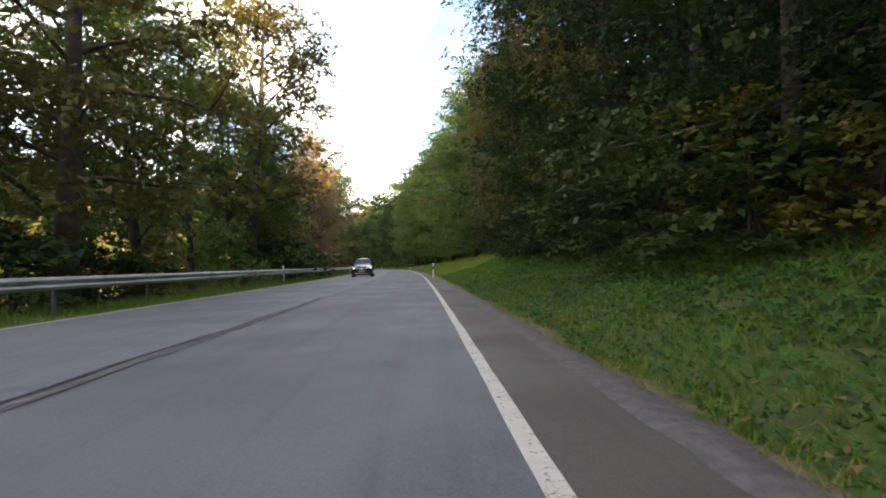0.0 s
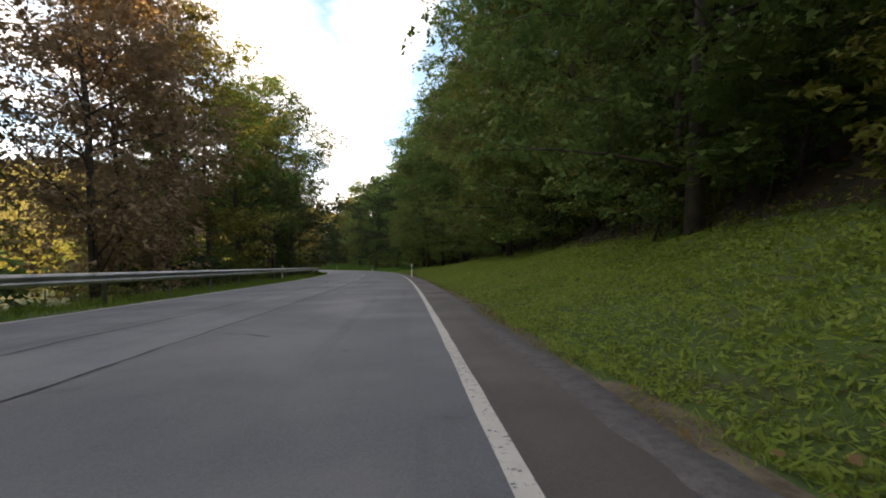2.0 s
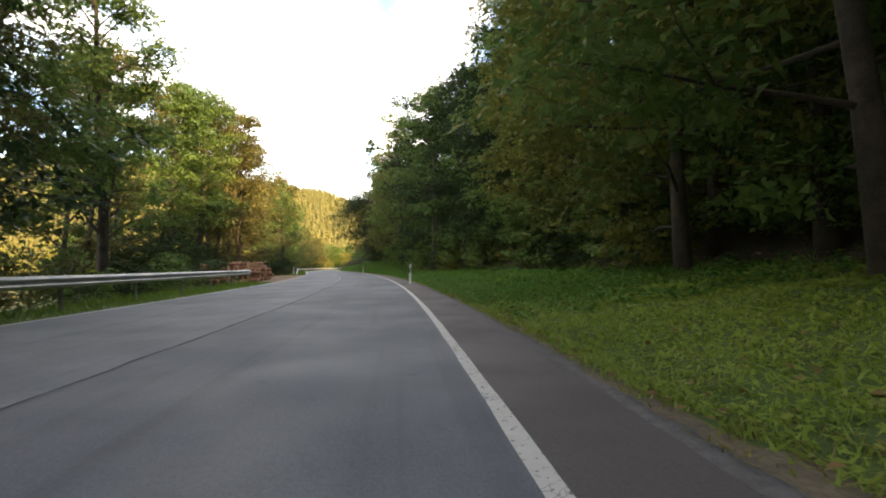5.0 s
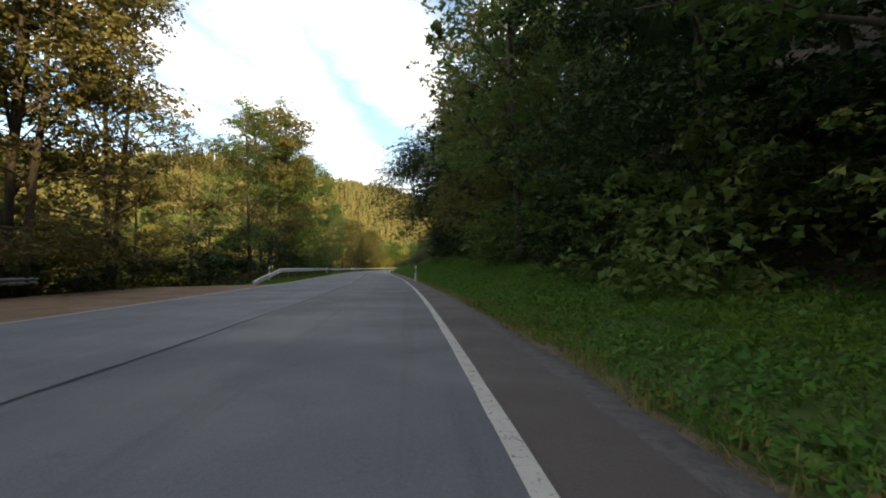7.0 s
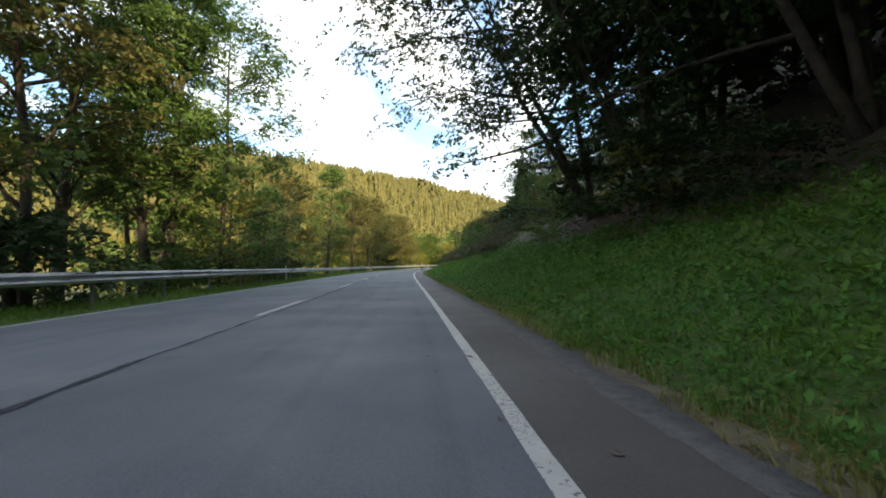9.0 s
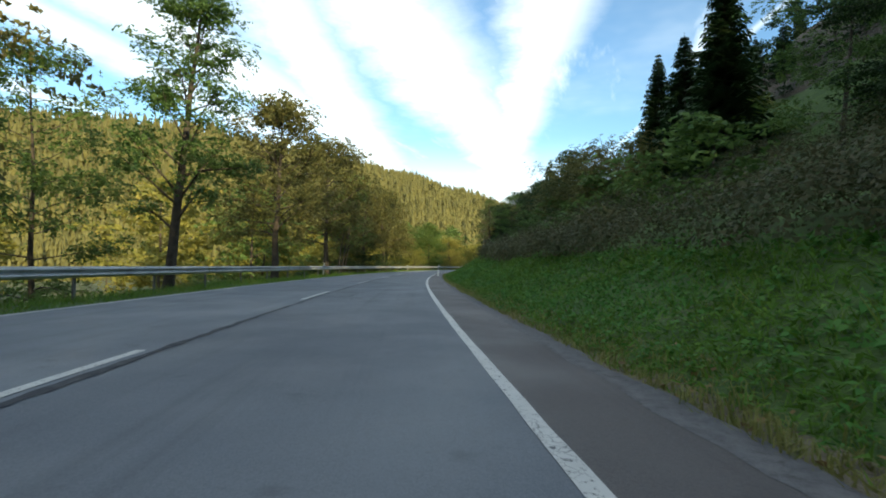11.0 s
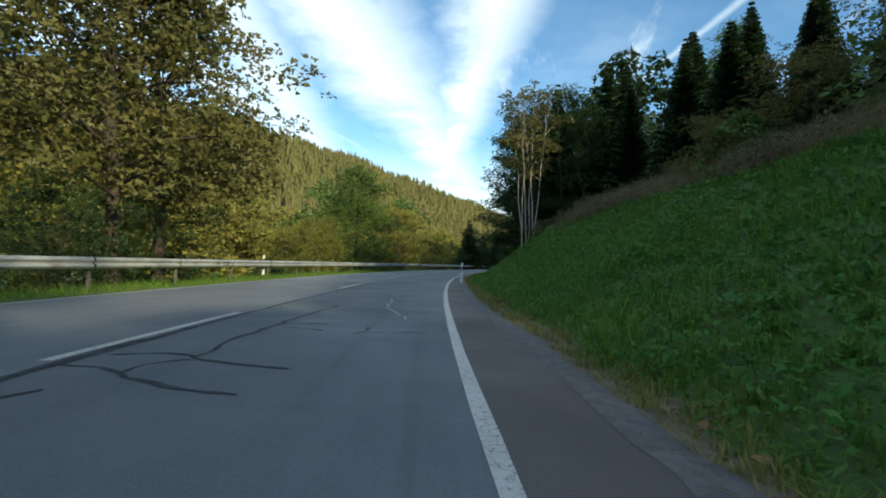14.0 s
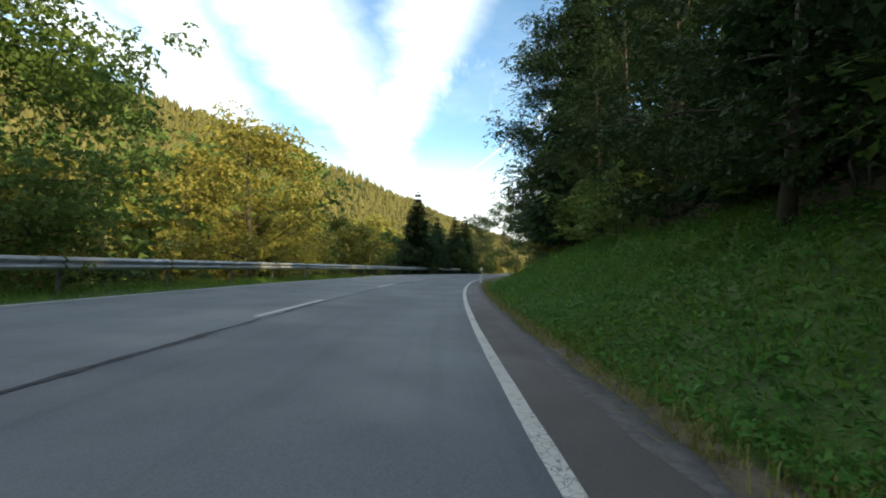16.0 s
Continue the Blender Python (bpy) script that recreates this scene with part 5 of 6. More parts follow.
blades("tall_grass", s[keep], u[keep], np.full(keep.sum(), 0.75), BLADE_DRY, "tall dry grass on the open slope", 127, 0.012, 0.3)


def ground_leaves(name, s, u, size, lift, mat, label, category, seed, up=1.0):
    r = np.random.default_rng(seed)
    p = place(s, u, land(s, u) + lift * r.uniform(0.2, 1.0, len(s)))
    v, f = leaf_cards(r, p, np.tile([0, 0, up], (len(s), 1)), size, 0.75)
    tagged(new(name, mesh_of(name, v, f, mat)), label, category, kind="stuff")


def weed_plants(name, s, u, reach, size, mat, label, seed, per=7):
    """Low leafy plants: leaves on arching stalks round a root."""
    r = np.random.default_rng(seed)
    n = len(s)
    k = n * per
    grown = np.repeat(np.broadcast_to(reach, (n,)) * r.uniform(0.6, 1.3, n), per)[:, None]
    az = np.repeat(r.uniform(0, 6.3, n), per) + np.tile(np.arange(per), n) * 2.4 + r.normal(0, 0.3, k)
    out = np.stack([np.cos(az), np.sin(az), np.zeros(k)], 1)
    side = np.stack([-np.sin(az), np.cos(az), np.zeros(k)], 1)
    up = np.array([0, 0, 1.0])
    rise = r.uniform(0.25, 1.0, k)[:, None]
    c = np.repeat(place(s, u, land(s, u)), per, 0) + grown * (up * rise + out * (1.15 - 0.75 * rise))
    ln = (np.broadcast_to(size, (n,)).repeat(per) * r.uniform(0.65, 1.35, k))[:, None]
    tip = r.normal(-0.15, 0.38, k)[:, None]
    a = out * np.cos(tip) + up * np.sin(tip)
    roll = r.normal(0, 0.35, k)[:, None]
    b = side * np.cos(roll) + up * np.sin(roll)
    v = np.stack([c - a * ln * 0.5, c + b * ln * 0.30 - a * ln * 0.08 + up * ln * 0.06, c + a * ln * 0.5 - up * ln * 0.08, c - b * ln * 0.30 - a * ln * 0.08 + up * ln * 0.06], 1).reshape(-1, 3)
    tagged(new(name, mesh_of(name, v, np.arange(k * 4).reshape(-1, 4), mat)), label, "weeds", kind="stuff")


s, u, r = scatter(48000, -6, 385, 1.2, 9.5, 130, 1.25)
wild = lumps(s, u, 1.7, 131) + 0.6 * lumps(s, u, 5.0, 132)
keep = (u < grass_limit(s) + 1.0) & (u > verge_start(s, r, 0.0) + 0.25) & ((s < 36) | (s > 118)) & (wild > np.where(s < 36, -0.75 + np.clip(3.4 - u, 0, 2) * 0.6, np.where(s < 262, -0.8, np.where(s < 335, -0.55 - 0.15 * (u - 2), -0.85))))
s, u, wild = s[keep], u[keep], wild[keep]
# the first stretch takes the weed colour with tree shade painted in
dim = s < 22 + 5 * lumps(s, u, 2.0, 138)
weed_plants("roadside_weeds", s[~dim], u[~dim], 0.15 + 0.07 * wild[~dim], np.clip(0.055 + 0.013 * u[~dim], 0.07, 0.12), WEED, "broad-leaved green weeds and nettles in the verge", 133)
weed_plants("roadside_weeds", s[dim], u[dim], 0.15 + 0.07 * wild[dim], np.clip(0.055 + 0.013 * u[dim], 0.07, 0.12), WEED_SHADE, "verge weeds coloured darker for the shade under the trees", 137)
def leaf_mat(name, s, u, size, lift, mat, label, seed, wide):
    """A close cover of small leaves over the ground."""
    g = np.random.default_rng(seed)
    p = place(s, u, land(s, u) + lift * (0.15 + 0.85 * g.random(len(s))) * (1 + 0.5 * lumps(s, u, 0.6, seed)))
    v, f = leaf_cards(g, p, np.tile([0, 0, 1.0], (len(s), 1)), size, wide, True, 0.55)
    tagged(new(name, mesh_of(name, v, f, mat)), label, "ground cover", kind="stuff")


s, u, r = scatter(620000, -6, 375, 1.0, 8.6, 150, 1.55)
keep = (u < grass_limit(s) + 0.4) & (u > verge_start(s, r, 0.15) + 0.05) & (r.random(len(s)) < np.clip(1.25 - 0.12 * u, 0.4, 1.0))
s, u = s[keep], u[keep]
size = 0.032 + 0.012 * u
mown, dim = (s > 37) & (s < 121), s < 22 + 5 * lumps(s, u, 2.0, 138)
for sel, mat, label, lift, wide, long in ((mown, BLADE_SHORT, "close cover of short yellowish grass", 0.06, 0.30, 1.6), (dim, WEED_SHADE, "close cover of weed leaves coloured darker for tree shade", 0.10, 0.7, 1.0), (~mown & ~dim & (lumps(s, u, 1.3, 151) > 0), WEED, "close cover of green weed leaves", 0.13, 0.65, 1.0), (~mown & ~dim & (lumps(s, u, 1.3, 151) <= 0), BLADE, "close cover of soft green grass leaves", 0.12, 0.25, 1.9)):
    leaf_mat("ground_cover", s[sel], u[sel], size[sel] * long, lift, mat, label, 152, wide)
s, u, r = scatter(16000, 36, 122, 1.2, 9.5, 134, 1.2)
keep = (u < grass_limit(s) + 0.8) & (u > verge_start(s, r, 0.0) + 0.1) & (lumps(s, u, 0.9, 135) > -0.45)
weed_plants("verge_herbs", s[keep], u[keep], 0.05, np.clip(0.03 + 0.012 * u[keep], 0.05, 0.1), WEED_LOW, "low clover and plantain leaves in the mown verge", 136, 6)
s, u, r = scatter(30000, -6, 385, 0.9, 9.0, 140, 1.3)
edge = u - tar_end(s)
keep = (edge > 0.02) & (((lumps(s, u, 2.5, 141) > -0.15) & (s > 52) & (s < 122)) | (edge < 0.8) & (lumps(s, u, 1.4, 143) > 0.1) | (s < 52) & (lumps(s, u, 2.5, 141) > 0.35))
ground_leaves("fallen_leaves", s[keep], u[keep], 0.07, 0.09, LITTER, "brown fallen leaves scattered over the verge", "leaves", 142, 2.5)
s, u, r = scatter(26000, -10, 385, 5.0, 18.0, 145, 1.0)
keep = (u > grass_limit(s)) & ~((s > OPEN0) & (s < OPEN1))
ground_leaves("forest_litter", s[keep], u[keep], 0.16, 0.08, LITTER, "brown leaf litter under the trees", "leaves", 146, 2.0)

# ---- guard rails ----
def beam_mesh(length):
    """A W-shaped steel beam, along y, its face towards +x, 0.31 m high."""
    prof = [(0.0, 0.155), (0.012, 0.150), (0.055, 0.118), (0.080, 0.085), (0.078, 0.068), (0.045, 0.034), (0.012, 0.010), (0.012, -0.010), (0.045, -0.034), (0.078, -0.068), (0.080, -0.085), (0.055, -0.118), (0.012, -0.150), (0.0, -0.155)]
    b = Build()
    n = len(prof)
    out = [(x, z) for x, z in prof] + [(x - 0.006, z) for x, z in reversed(prof)]
    m = len(out)
    v = [(x, y, z) for y in (0.0, length) for x, z in out]
    f = [(i, (i + 1) % m, m + (i + 1) % m, m + i) for i in range(m)]
    b.add((v, f))
    return b.mesh("beam", [ZINC])


SEG = 4.0
BEAM = beam_mesh(SEG + 0.05)
bm = box_bm(-0.03, -0.05, -1.1, 0.03, 0.05, 0.72, 0.008)
RAIL_POST = from_bm("rail_post", bm, POST_STEEL)
bm = box_bm(0.03, -0.045, 0.50, 0.125, 0.045, 0.70, 0.01)
SPACER = from_bm("spacer", bm, POST_STEEL)


def rail_u(s):
    return float(np.interp(s, [-60, 225, 250, 300, 345, 420], [-9.0, -9.0, -9.7, -9.4, -9.2, -9.1]))


def rail_top(s):
    return float(np.interp(s, [-60, 130, 180, 215, 250, 420], [0.84, 0.86, 0.93, 0.93, 0.82, 0.80]))


def guard_rail(s0, s1, label, ramp=0.0):
    root = tagged(new("guard_rail"), label, "guard rail")
    s = s0
    while s < s1:
        drop = lambda q: -0.72 * max(0.0, 1 - (q - s0) / ramp) if ramp else 0.0
        a = Vector(place(s, rail_u(s), rail_top(s) - 0.155 + drop(s)))
        b = Vector(place(s + SEG, rail_u(s + SEG), rail_top(s + SEG) - 0.155 + drop(s + SEG)))
        d = (b - a).normalized()
        turn = Matrix((d.cross(Vector((0, 0, 1))).normalized(), d, d.cross(Vector((0, 0, 1))).normalized().cross(d))).transposed().to_4x4()
        ob = piece("beam", BEAM, root)
        ob.matrix_basis = Matrix.Translation(a) @ turn
        if drop(s) > -0.35:
            ob = piece("post", RAIL_POST, root)
            ob.matrix_basis = at(s, rail_u(s) - 0.13, rail_top(s) - 0.80 + drop(s))
            sp = piece("spacer", SPACER, ob)
        s += SEG
    return root


guard_rail(-56, 143, "galvanised steel guard rail with a double-waved beam")
guard_rail(184, 430, "galvanised steel guard rail that dips to the ground at its start", 8.0)

# ---- delineator posts ----
def delineator():
    """A white plastic roadside post, 1 m high, with slanted top and black band."""
    root = tagged(new("delineator_post"), "white plastic roadside post with a slanted black band and reflector", "road post", "posts along the road")
    def prism(name, z0, z1, mat, grow_=0.0):
        bm = bmesh.new()
        prof = [(-0.06 - grow_, -0.01), (-0.045, -0.05 - grow_), (0.045, -0.05 - grow_), (0.06 + grow_, -0.01), (0.0, 0.05 + grow_)]
        lo = [bm.verts.new((x, y, z0 + (0.035 if z0 > 0.1 else 0) * x / 0.06)) for x, y in prof]
        hi = [bm.verts.new((x, y, z1 + 0.035 * x / 0.06)) for x, y in prof]
        bm.faces.new(lo[::-1])
        bm.faces.new(hi)
        for i in range(5):
            j = (i + 1) % 5
            bm.faces.new((lo[i], lo[j], hi[j], hi[i]))
        return part(name, bm, mat, root)
    prism("shaft", 0.0, 0.565, POST_WHITE)
    prism("band", 0.565, 0.80, POST_BLACK, 0.001)
    prism("cap", 0.80, 0.985, POST_WHITE)
    part("reflector", box_bm(-0.02, -0.057, 0.60, 0.02, -0.0515, 0.765, 0.002), REFLECTOR, root)
    part("foot", box_bm(-0.066, -0.056, -0.02, 0.066, 0.056, 0.035, 0.006), POST_WHITE, root)
    return root


first = None
for i, (s, lean) in enumerate(((-16, 0), (33.9, -0.5), (84.9, 0.5), (135.0, 2.2), (185.1, 2.0), (235.3, 0), (285.5, 4.0), (331.8, 0.6), (381, 0))):
    for u, dz in ((0.60, 0.0), (-9.55, -0.06)):
        if u < 0 and (s > 350 or s < 0 or abs(s - 160) < 26):
            continue
        m = at(s, u, 0.0 if u > 0 else 0.10, 0, 0, lean)
        if first is None:
            first = delineator()
            first.matrix_basis = m
        else:
            copy_thing(first, m)

copy_thing(first, at(191.0, -9.6, 0.10, 0, 0, 2))

# ---- parked timber ----
def log_mesh(seed, length, r):
    g = np.random.default_rng(seed)
    b = Build()
    k, sides = 5, 10
    pts = [(length * i / (k - 1), 0.02 * g.normal(), 0.02 * g.normal()) for i in range(k)]
    v, f = tube(pts, [r * g.uniform(0.93, 1.07) for _ in range(k)], sides, False)
    b.add((v, f), 0)
    n = len(v)
    for e in (list(range(sides))[::-1], list(range(n - sides, n))):
        b.f.append(tuple(e))
        b.m.append(1)
    return b.mesh("log", [LOG_BARK, LOG_END])


LOGS = [log_mesh(i, 3.7 + 0.15 * (i % 3), 0.12 + 0.018 * (i % 5)) for i in range(8)]
LOGS_SHORT = [log_mesh(20 + i, 2.5, 0.11 + 0.02 * (i % 4)) for i in range(5)]


def log_stack(s0, rows, per, pool, u_end, label, mess):
    g = np.random.default_rng(int(s0))
    for row in range(rows):
        for i in range(per - row):
            s = s0 + (i + row * 0.5) * 0.315 + g.normal(0, 0.02)
            ob = tagged(new("log", pool[g.integers(len(pool))]), label, "log", "logs stacked in the lay-by")
            z = 0.10 + row * 0.262 + g.normal(0, 0.012)
            ob.matrix_basis = at(s, u_end + g.normal(0, mess), z + g.normal(0, 0.01), 180 + g.normal(0, 1.2 + mess * 8))


log_stack(149.6, 4, 11, LOGS_SHORT, -10.0, "short reddish-brown spruce log with a pale sawn end", 0.5)
log_stack(153.9, 4, 15, LOGS, -10.0, "long reddish-brown spruce log with a pale sawn end", 0.28)
# logs thrown across the heap, along the road, their pale ends to the traffic
g = np.random.default_rng(77)
for i in range(38):
    row = i // 7
    ob = tagged(new("log", LOGS_SHORT[g.integers(5)]), "reddish-brown log lying across the heap, pale end outwards", "log", "logs stacked in the lay-by")
    ob.matrix_basis = at(147.6 + g.uniform(-0.5, 0.5) + 0.22 * row, -9.9 - (i % 7) * 0.35 - g.uniform(0, 0.12), 0.10 + row * 0.25, 122 + g.normal(0, 12), g.normal(0, 3), g.normal(0, 4))
for i in range(7):
    ob = tagged(new("log", LOGS[g.integers(8)]), "long reddish-brown log on top of the stack", "log", "logs stacked in the lay-by")
    ob.matrix_basis = at(154.2 + g.uniform(-0.3, 0.3), -10.35 - (i % 4) * 0.33, 1.14 + (i // 4) * 0.27, 90 + g.normal(0, 3))
# ---- drain covers ----
def disc_bm(r, z0, z1, seg=28, bev=0.01):
    bm = bmesh.new()
    bmesh.ops.create_cone(bm, cap_ends=True, segments=seg, radius1=r, radius2=r - bev, depth=z1 - z0, matrix=Matrix.Translation((0, 0, (z0 + z1) / 2)))
    return bm


manhole = tagged(new("manhole_cover"), "round concrete manhole cover in a rusty iron ring", "manhole cover")
manhole.matrix_basis = at(298.5, 0.98, -0.002)
part("ring", disc_bm(0.42, -0.05, 0.018), RUST, manhole, "rusty iron ring")
part("lid", disc_bm(0.34, -0.04, 0.026), CONCRETE, manhole)
for i in range(8):
    a = i * math.pi / 4
    hole = part("lifting_hole", disc_bm(0.022, 0.015, 0.0205, 10, 0.001), POST_BLACK, manhole)
    hole.location = (0.38 * math.cos(a), 0.38 * math.sin(a), 0)
grate = tagged(new("drain_grate"), "rusty cast iron drain grate beside the road", "drain grate")
grate.matrix_basis = at(319.62, 1.34, -0.02)
grate.scale = (0.84, 0.84, 1.0)
for x0, y0, x1, y1 in ((-0.25, -0.25, 0.25, -0.21), (-0.25, 0.21, 0.25, 0.25), (-0.25, -0.21, -0.21, 0.21), (0.21, -0.21, 0.25, 0.21)):
    part("frame_bar", box_bm(x0, y0, -0.06, x1, y1, 0.03, 0.006), RUST, grate)
for i in range(7):
    part("bar", box_bm(-0.21, -0.18 + i * 0.058, -0.05, 0.21, -0.152 + i * 0.058, 0.028, 0.006), RUST, grate)
for s, u in ((27.7, 0.90), (44.5, 0.82), (169.4, 0.95)):
    slab = tagged(new("drain_slab"), "small worn concrete drain slab set in the road edge", "drain cover")
    slab.matrix_basis = at(s, u, -0.04, 4)
    part("slab", box_bm(-0.22, -0.30, -0.05, 0.22, 0.30, 0.055, 0.012), CONCRETE, slab)
    part("slot", box_bm(-0.16, -0.02, 0.05, 0.16, 0.02, 0.0575), POST_BLACK, slab)

# ---- the dark car ----
def car():
    """A small dark crossover; x to its left side, y backwards from the nose, seen from its own front."""
    root = tagged(new("car"), "dark grey crossover car with lit headlights in the far lane", "car")
    L, HW = 4.2, 0.90
    # stations: y, half width low, half width belt, z sill, z belt, z top (bonnet or roof), half width top
    st = [(0.00, 0.62, 0.66, 0.38, 0.68, 0.78, 0.58), (0.12, 0.80, 0.80, 0.24, 0.74, 0.88, 0.70), (0.45, 0.88, 0.88, 0.22, 0.82, 0.97, 0.76), (0.95, 0.90, 0.90, 0.24, 0.92, 1.03, 0.78),
          (1.25, 0.90, 0.90, 0.24, 0.96, 1.08, 0.76), (1.95, 0.90, 0.89, 0.24, 0.99, 1.56, 0.58), (2.6, 0.90, 0.89, 0.24, 1.01, 1.61, 0.60), (3.3, 0.90, 0.89, 0.24, 1.03, 1.59, 0.59),
          (3.85, 0.89, 0.87, 0.26, 1.05, 1.50, 0.56), (4.08, 0.84, 0.84, 0.32, 1.03, 1.12, 0.74), (4.2, 0.70, 0.74, 0.40, 0.95, 1.00, 0.66)]
    bm = bmesh.new()
    rings = []
    for y, hl, hb, zs, zb, zt, ht in st:
        half = [(0, zs), (hl * 0.92, zs), (hl, zs + 0.10), (hl * 1.005, (zs + zb) / 2), (hb, zb - 0.06), (hb * 0.965, zb), (ht + 0.03, zt - 0.07), (ht - 0.06, zt - 0.01), (0, zt + 0.015)]
        ring = [bm.verts.new((x, y, z)) for x, z in half] + [bm.verts.new((-x, y, z)) for x, z in half[-2:0:-1]]
        rings.append(ring)
    n = len(rings[0])
    for a, b in zip(rings[:-1], rings[1:]):
        for i in range(n):
            bm.faces.new((a[i], a[(i + 1) % n], b[(i + 1) % n], b[i]))
    bm.faces.new(rings[0])
    bm.faces.new(rings[-1][::-1])
    bmesh.ops.recalc_face_normals(bm, faces=bm.faces[:])
    bmesh.ops.subdivide_edges(bm, edges=bm.edges[:], cuts=1, use_grid_fill=True, smooth=0.25)
    for _ in range(2):
        bmesh.ops.smooth_vert(bm, verts=[v for v in bm.verts if v.co.z > 0.5], factor=0.25, use_axis_x=True, use_axis_y=True, use_axis_z=True)
    body = part("body", bm, CAR_PAINT, root, smooth=True)

    def pane(name, quad, mat, parent=root, thick=0.012, label=""):
        """A slightly thick panel on four corners."""
        bm = bmesh.new()
        q = [Vector(p) for p in quad]
        nrm = (q[1] - q[0]).cross(q[2] - q[0]).normalized() * thick
        lo, hi = [bm.verts.new(p - nrm * 0.3) for p in q], [bm.verts.new(p + nrm) for p in q]
        bm.faces.new(lo[::-1])
        bm.faces.new(hi)
        k = len(q)
        for i in range(k):
            bm.faces.new((lo[i], lo[(i + 1) % k], hi[(i + 1) % k], hi[i]))
        bmesh.ops.recalc_face_normals(bm, faces=bm.faces[:])
        return part(name, bm, mat, parent, label)

    pane("windscreen", [(-0.72, 1.27, 1.10), (0.72, 1.27, 1.10), (0.55, 1.93, 1.555), (-0.55, 1.93, 1.555)], GLASS, thick=0.03, label="dark reflecting windscreen")
    pane("rear_window", [(0.66, 4.07, 1.14), (-0.66, 4.07, 1.14), (-0.52, 3.87, 1.48), (0.52, 3.87, 1.48)], GLASS, thick=0.03)
    for sg in (-1, 1):
        for y0, y1, t0, t1 in ((1.42, 2.42, 1.98, 2.42), (2.50, 3.28, 2.50, 3.28), (3.36, 3.88, 3.36, 3.66)):
            pane("side_window", [(sg * 0.885, y0, 1.03), (sg * 0.885, y1, 1.05), (sg * 0.635, t1, 1.50), (sg * 0.635, t0, 1.50)], GLASS_DARK, thick=0.02 * sg)
        part("roof_rail", box_bm(sg * 0.58 - 0.02, 2.15, 1.575, sg * 0.58 + 0.02, 3.6, 1.625, 0.012), SILVER, root, "silver roof rail")
        mir = part("mirror", box_bm(sg * 1.0 - 0.10, 1.52, 1.02, sg * 1.0 + 0.10, 1.66, 1.16, 0.035), CAR_TRIM, root)
        part("door_handle", box_bm(sg * 0.905 - 0.015, 2.25, 0.90, sg * 0.905 + 0.015, 2.42, 0.93, 0.008), CHROME, root)
        part("door_handle", box_bm(sg * 0.905 - 0.015, 3.15, 0.92, sg * 0.905 + 0.015, 3.32, 0.95, 0.008), CHROME, root)
        part("sill_trim", box_bm(sg * 0.905 - 0.02, 1.05, 0.22, sg * 0.905 + 0.02, 3.05, 0.36, 0.012), CAR_TRIM, root)
        part("sill_strip", box_bm(sg * 0.925 - 0.006, 1.15, 0.33, sg * 0.925 + 0.006, 2.95, 0.355, 0.003), CHROME, root)
        pane("headlight", [(sg * 0.40, -0.035, 0.71), (sg * 0.85, 0.14, 0.74), (sg * 0.905, 0.40, 0.89), (sg * 0.46, -0.01, 0.83)], SILVER, thick=0.05 * sg)
        lamp = bmesh.new()
        bmesh.ops.create_uvsphere(lamp, u_segments=12, v_segments=8, radius=0.030, matrix=Matrix.Translation((sg * 0.70, 0.035, 0.785)))
        part("headlamp", lamp, LAMP, root, "lit white headlamp", True)
        for y in (0.82, 3.38):
            wh = new("wheel")
            wh.parent = root
            wh.location = (sg * 0.80, y, 0.335)
            bm = bmesh.new()
            prof = [(0.20, -0.10), (0.31, -0.10), (0.335, -0.07), (0.335, 0.07), (0.31, 0.10), (0.20, 0.10)]
            k = 28
            vr = [[bm.verts.new((x, r_ * math.cos(2 * math.pi * i / k), r_ * math.sin(2 * math.pi * i / k))) for r_, x in prof] for i in range(k)]
            for i in range(k):
                a, b = vr[i], vr[(i + 1) % k]
                for j in range(len(prof)):
                    jn = (j + 1) % len(prof)
                    bm.faces.new((a[j], a[jn], b[jn], b[j]))
            part("tyre", bm, RUBBER, wh, smooth=True)
            bm = bmesh.new()
            for i in range(5):
                bmesh.ops.create_cube(bm, size=1, matrix=Matrix.Translation((sg * 0.105, 0, 0)) @ Matrix.Rotation(i * 2 * math.pi / 5, 4, "X") @ Matrix.Translation((0, 0, 0.10)) @ Matrix.Diagonal((0.03, 0.06, 0.20, 1)))
            bmesh.ops.create_cone(bm, cap_ends=True, segments=16, radius1=0.06, radius2=0.05, depth=0.05, matrix=Matrix.Translation((sg * 0.11, 0, 0)) @ Matrix.Rotation(math.pi / 2, 4, "Y"))
            bmesh.ops.create_cone(bm, cap_ends=True, segments=24, radius1=0.225, radius2=0.225, depth=0.03, matrix=Matrix.Translation((sg * 0.075, 0, 0)) @ Matrix.Rotation(math.pi / 2, 4, "Y"))
            part("rim", bm, ALLOY, wh)
            arch = bmesh.new()
            a0 = [(sg * 0.908, y + q * math.cos(t), 0.335 + q * math.sin(t)) for q in (0.36, 0.43) for t in np.linspace(-0.15, math.pi + 0.15, 13)]
            av = [arch.verts.new(p) for p in a0] + [arch.verts.new((p[0] - sg * 0.05, p[1], p[2])) for p in a0]
            for i in range(12):
                arch.faces.new((av[i], av[i + 1], av[i + 14], av[i + 13]))
                arch.faces.new((av[i + 13], av[i + 14], av[i + 40], av[i + 39]))
                arch.faces.new((av[i], av[i + 26], av[i + 27], av[i + 1]))
            part("wheel_arch", arch, CAR_TRIM, root)
    part("grille", box_bm(-0.42, -0.035, 0.56, 0.42, 0.10, 0.74, 0.03), CAR_TRIM, root)
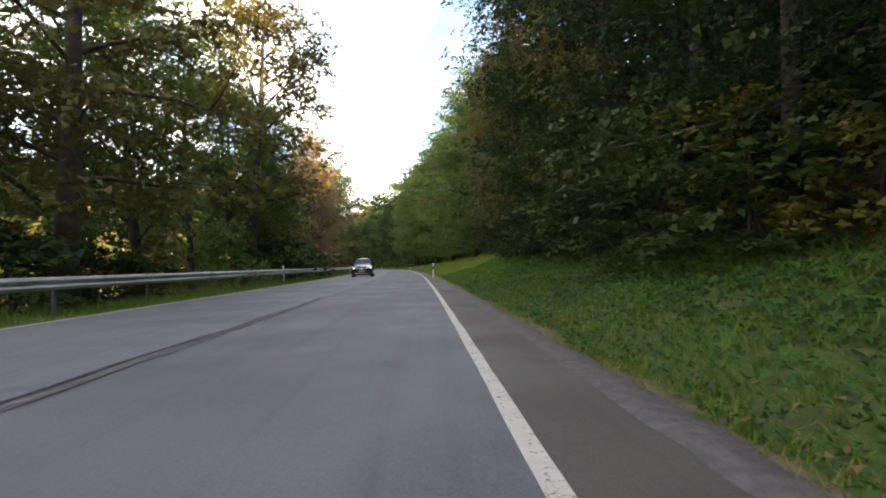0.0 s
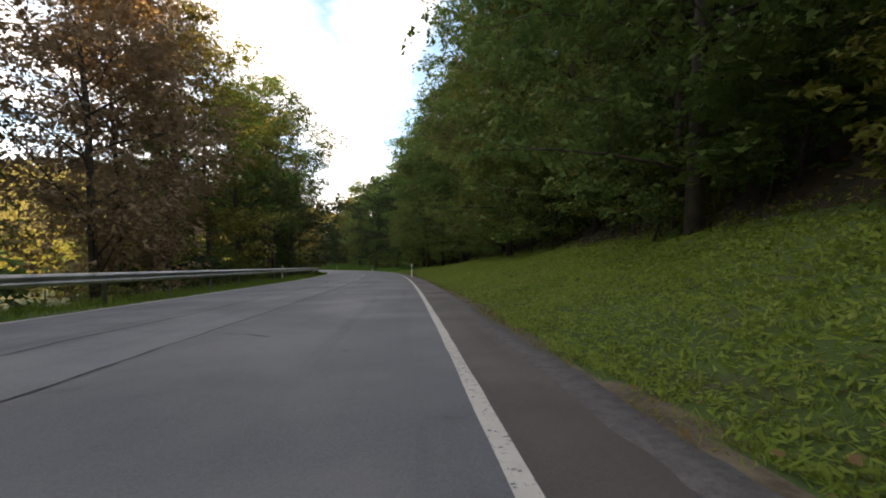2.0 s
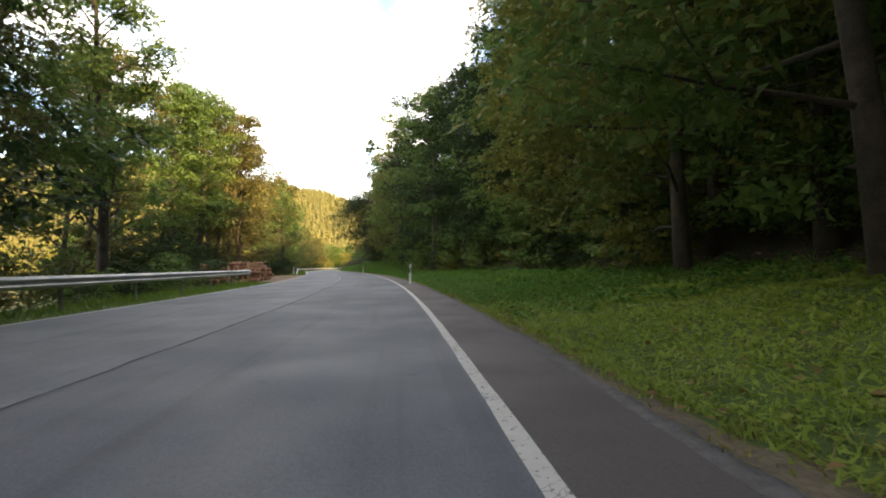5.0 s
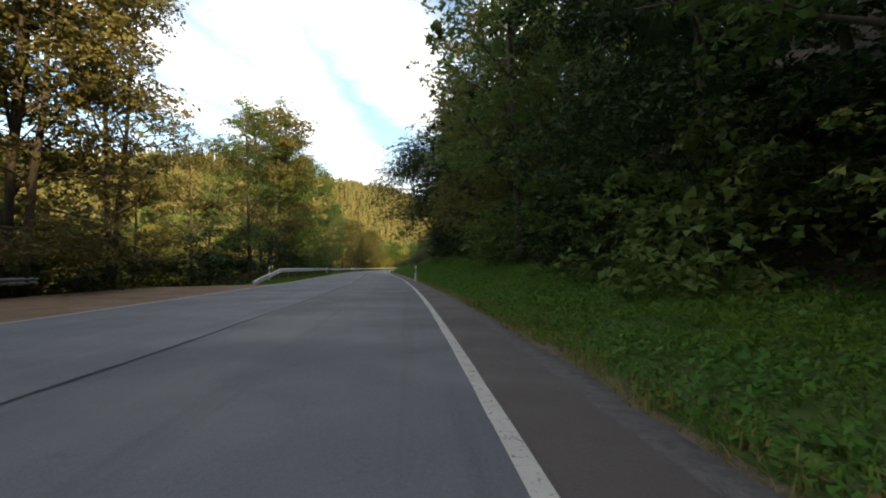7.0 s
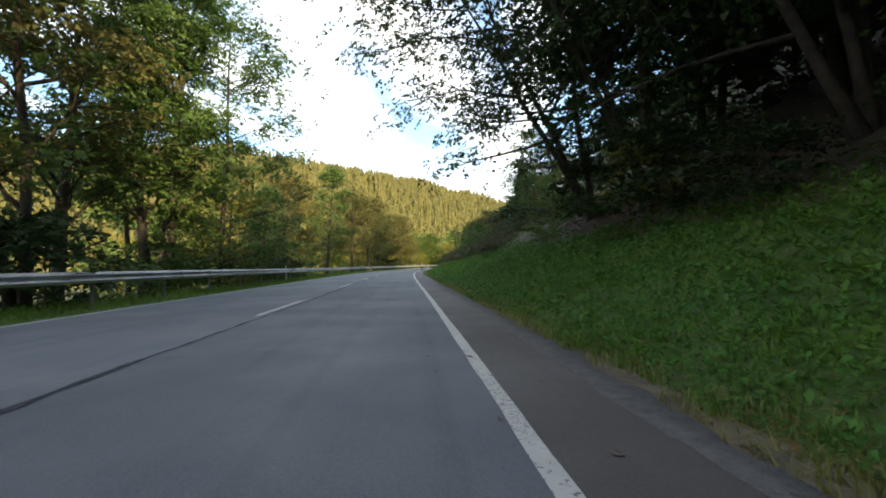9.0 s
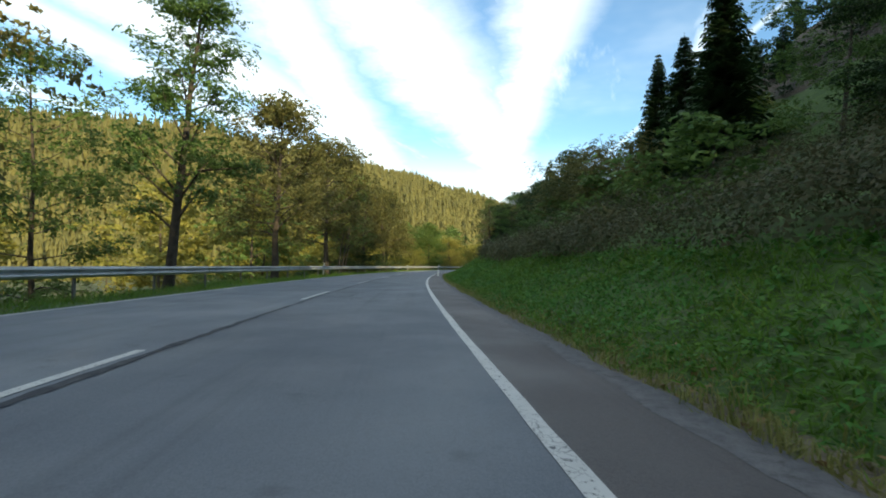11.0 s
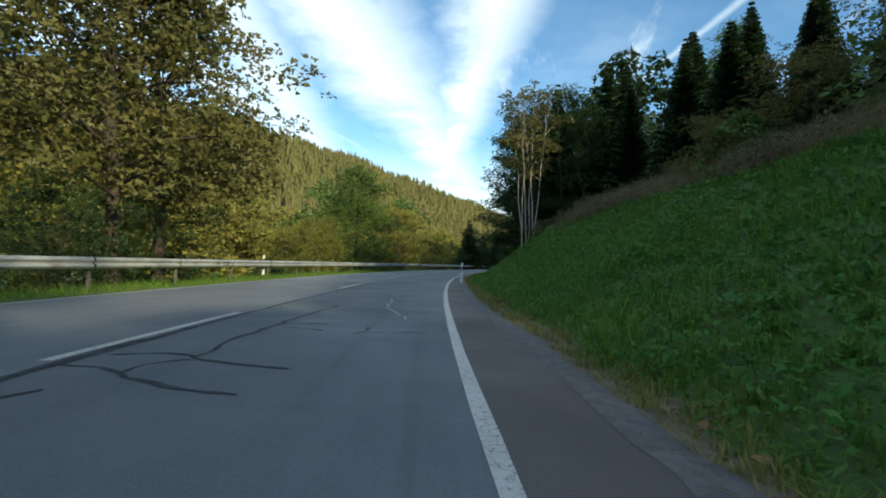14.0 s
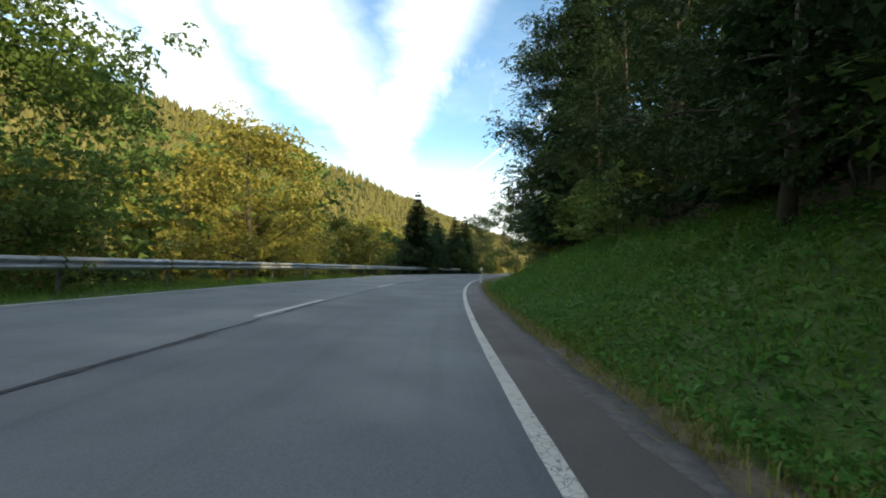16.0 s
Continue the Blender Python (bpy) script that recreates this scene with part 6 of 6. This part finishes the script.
    part("grille_bar", box_bm(-0.40, -0.055, 0.665, 0.40, -0.02, 0.705, 0.008), SILVER, root, "chrome grille bar")
    part("badge", disc_bm(0.07, -0.01, 0.012, 18, 0.004), CHROME, root).matrix_basis = pose(0, -0.055, 0.68, 90)
    part("bumper", box_bm(-0.74, -0.05, 0.24, 0.74, 0.16, 0.50, 0.05), CAR_TRIM, root)
    part("underbody", box_bm(-0.78, 0.10, 0.15, 0.78, 4.0, 0.34, 0.04), CAR_TRIM, root)
    for z in (0.285,):
        part("bumper_strip", box_bm(-0.58, -0.08, z, 0.58, -0.03, z + 0.035, 0.012), SILVER, root, "silver lower bumper strip")
    for sg in (-1, 1):
        part("grille_wing", box_bm(sg * 0.25 - 0.15, -0.06, 0.70, sg * 0.25 + 0.15, -0.02, 0.725, 0.008), SILVER, root)
        part("fog_lamp_recess", box_bm(sg * 0.66 - 0.06, -0.062, 0.36, sg * 0.66 + 0.06, -0.03, 0.44, 0.02), CAR_TRIM, root)
    part("number_plate", box_bm(-0.26, -0.070, 0.42, 0.26, -0.045, 0.53, 0.004), PLATE, root)
    return root


the_car = car()
the_car.matrix_basis = at(41.7, -5.05, 0.0, 1.0)

# a short dark rail at the back of the lay-by
back_rail = tagged(new("guard_rail"), "short dark weathered rail behind the log pile", "guard rail")
for s in (160.0, 164.0, 168.0, 172.0):
    a, b = Vector(place(s, -15.6, 0.52)), Vector(place(s + 4, -15.6, 0.52))
    d = (b - a).normalized()
    side = d.cross(Vector((0, 0, 1))).normalized()
    ob = piece("beam", BEAM, back_rail)
    ob.matrix_basis = Matrix.Translation(a) @ Matrix((side, d, side.cross(d))).transposed().to_4x4()
    ob = piece("post", RAIL_POST, back_rail)
    ob.matrix_basis = at(s, -15.73, -0.05)

# clods of dried mud that lorries dropped where the forest track meets the tarmac
g = np.random.default_rng(91)
for i in range(46):
    s, u, rad = g.uniform(183, 204), g.normal(-0.15, 0.38), g.uniform(0.010, 0.034)
    a = np.linspace(0, 2 * math.pi, 10)[:-1]
    rr = rad * g.uniform(0.55, 1.2, 9)
    rim = place(s + rr * np.cos(a) * 1.9, u + rr * np.sin(a), np.full(9, 0.0075))
    piece("mud_spot", mesh_of("mud_spot", np.concatenate([rim, [np.asarray(place(s, u, 0.012))]]), [(k, (k + 1) % 9, 9) for k in range(9)], MUD), road)
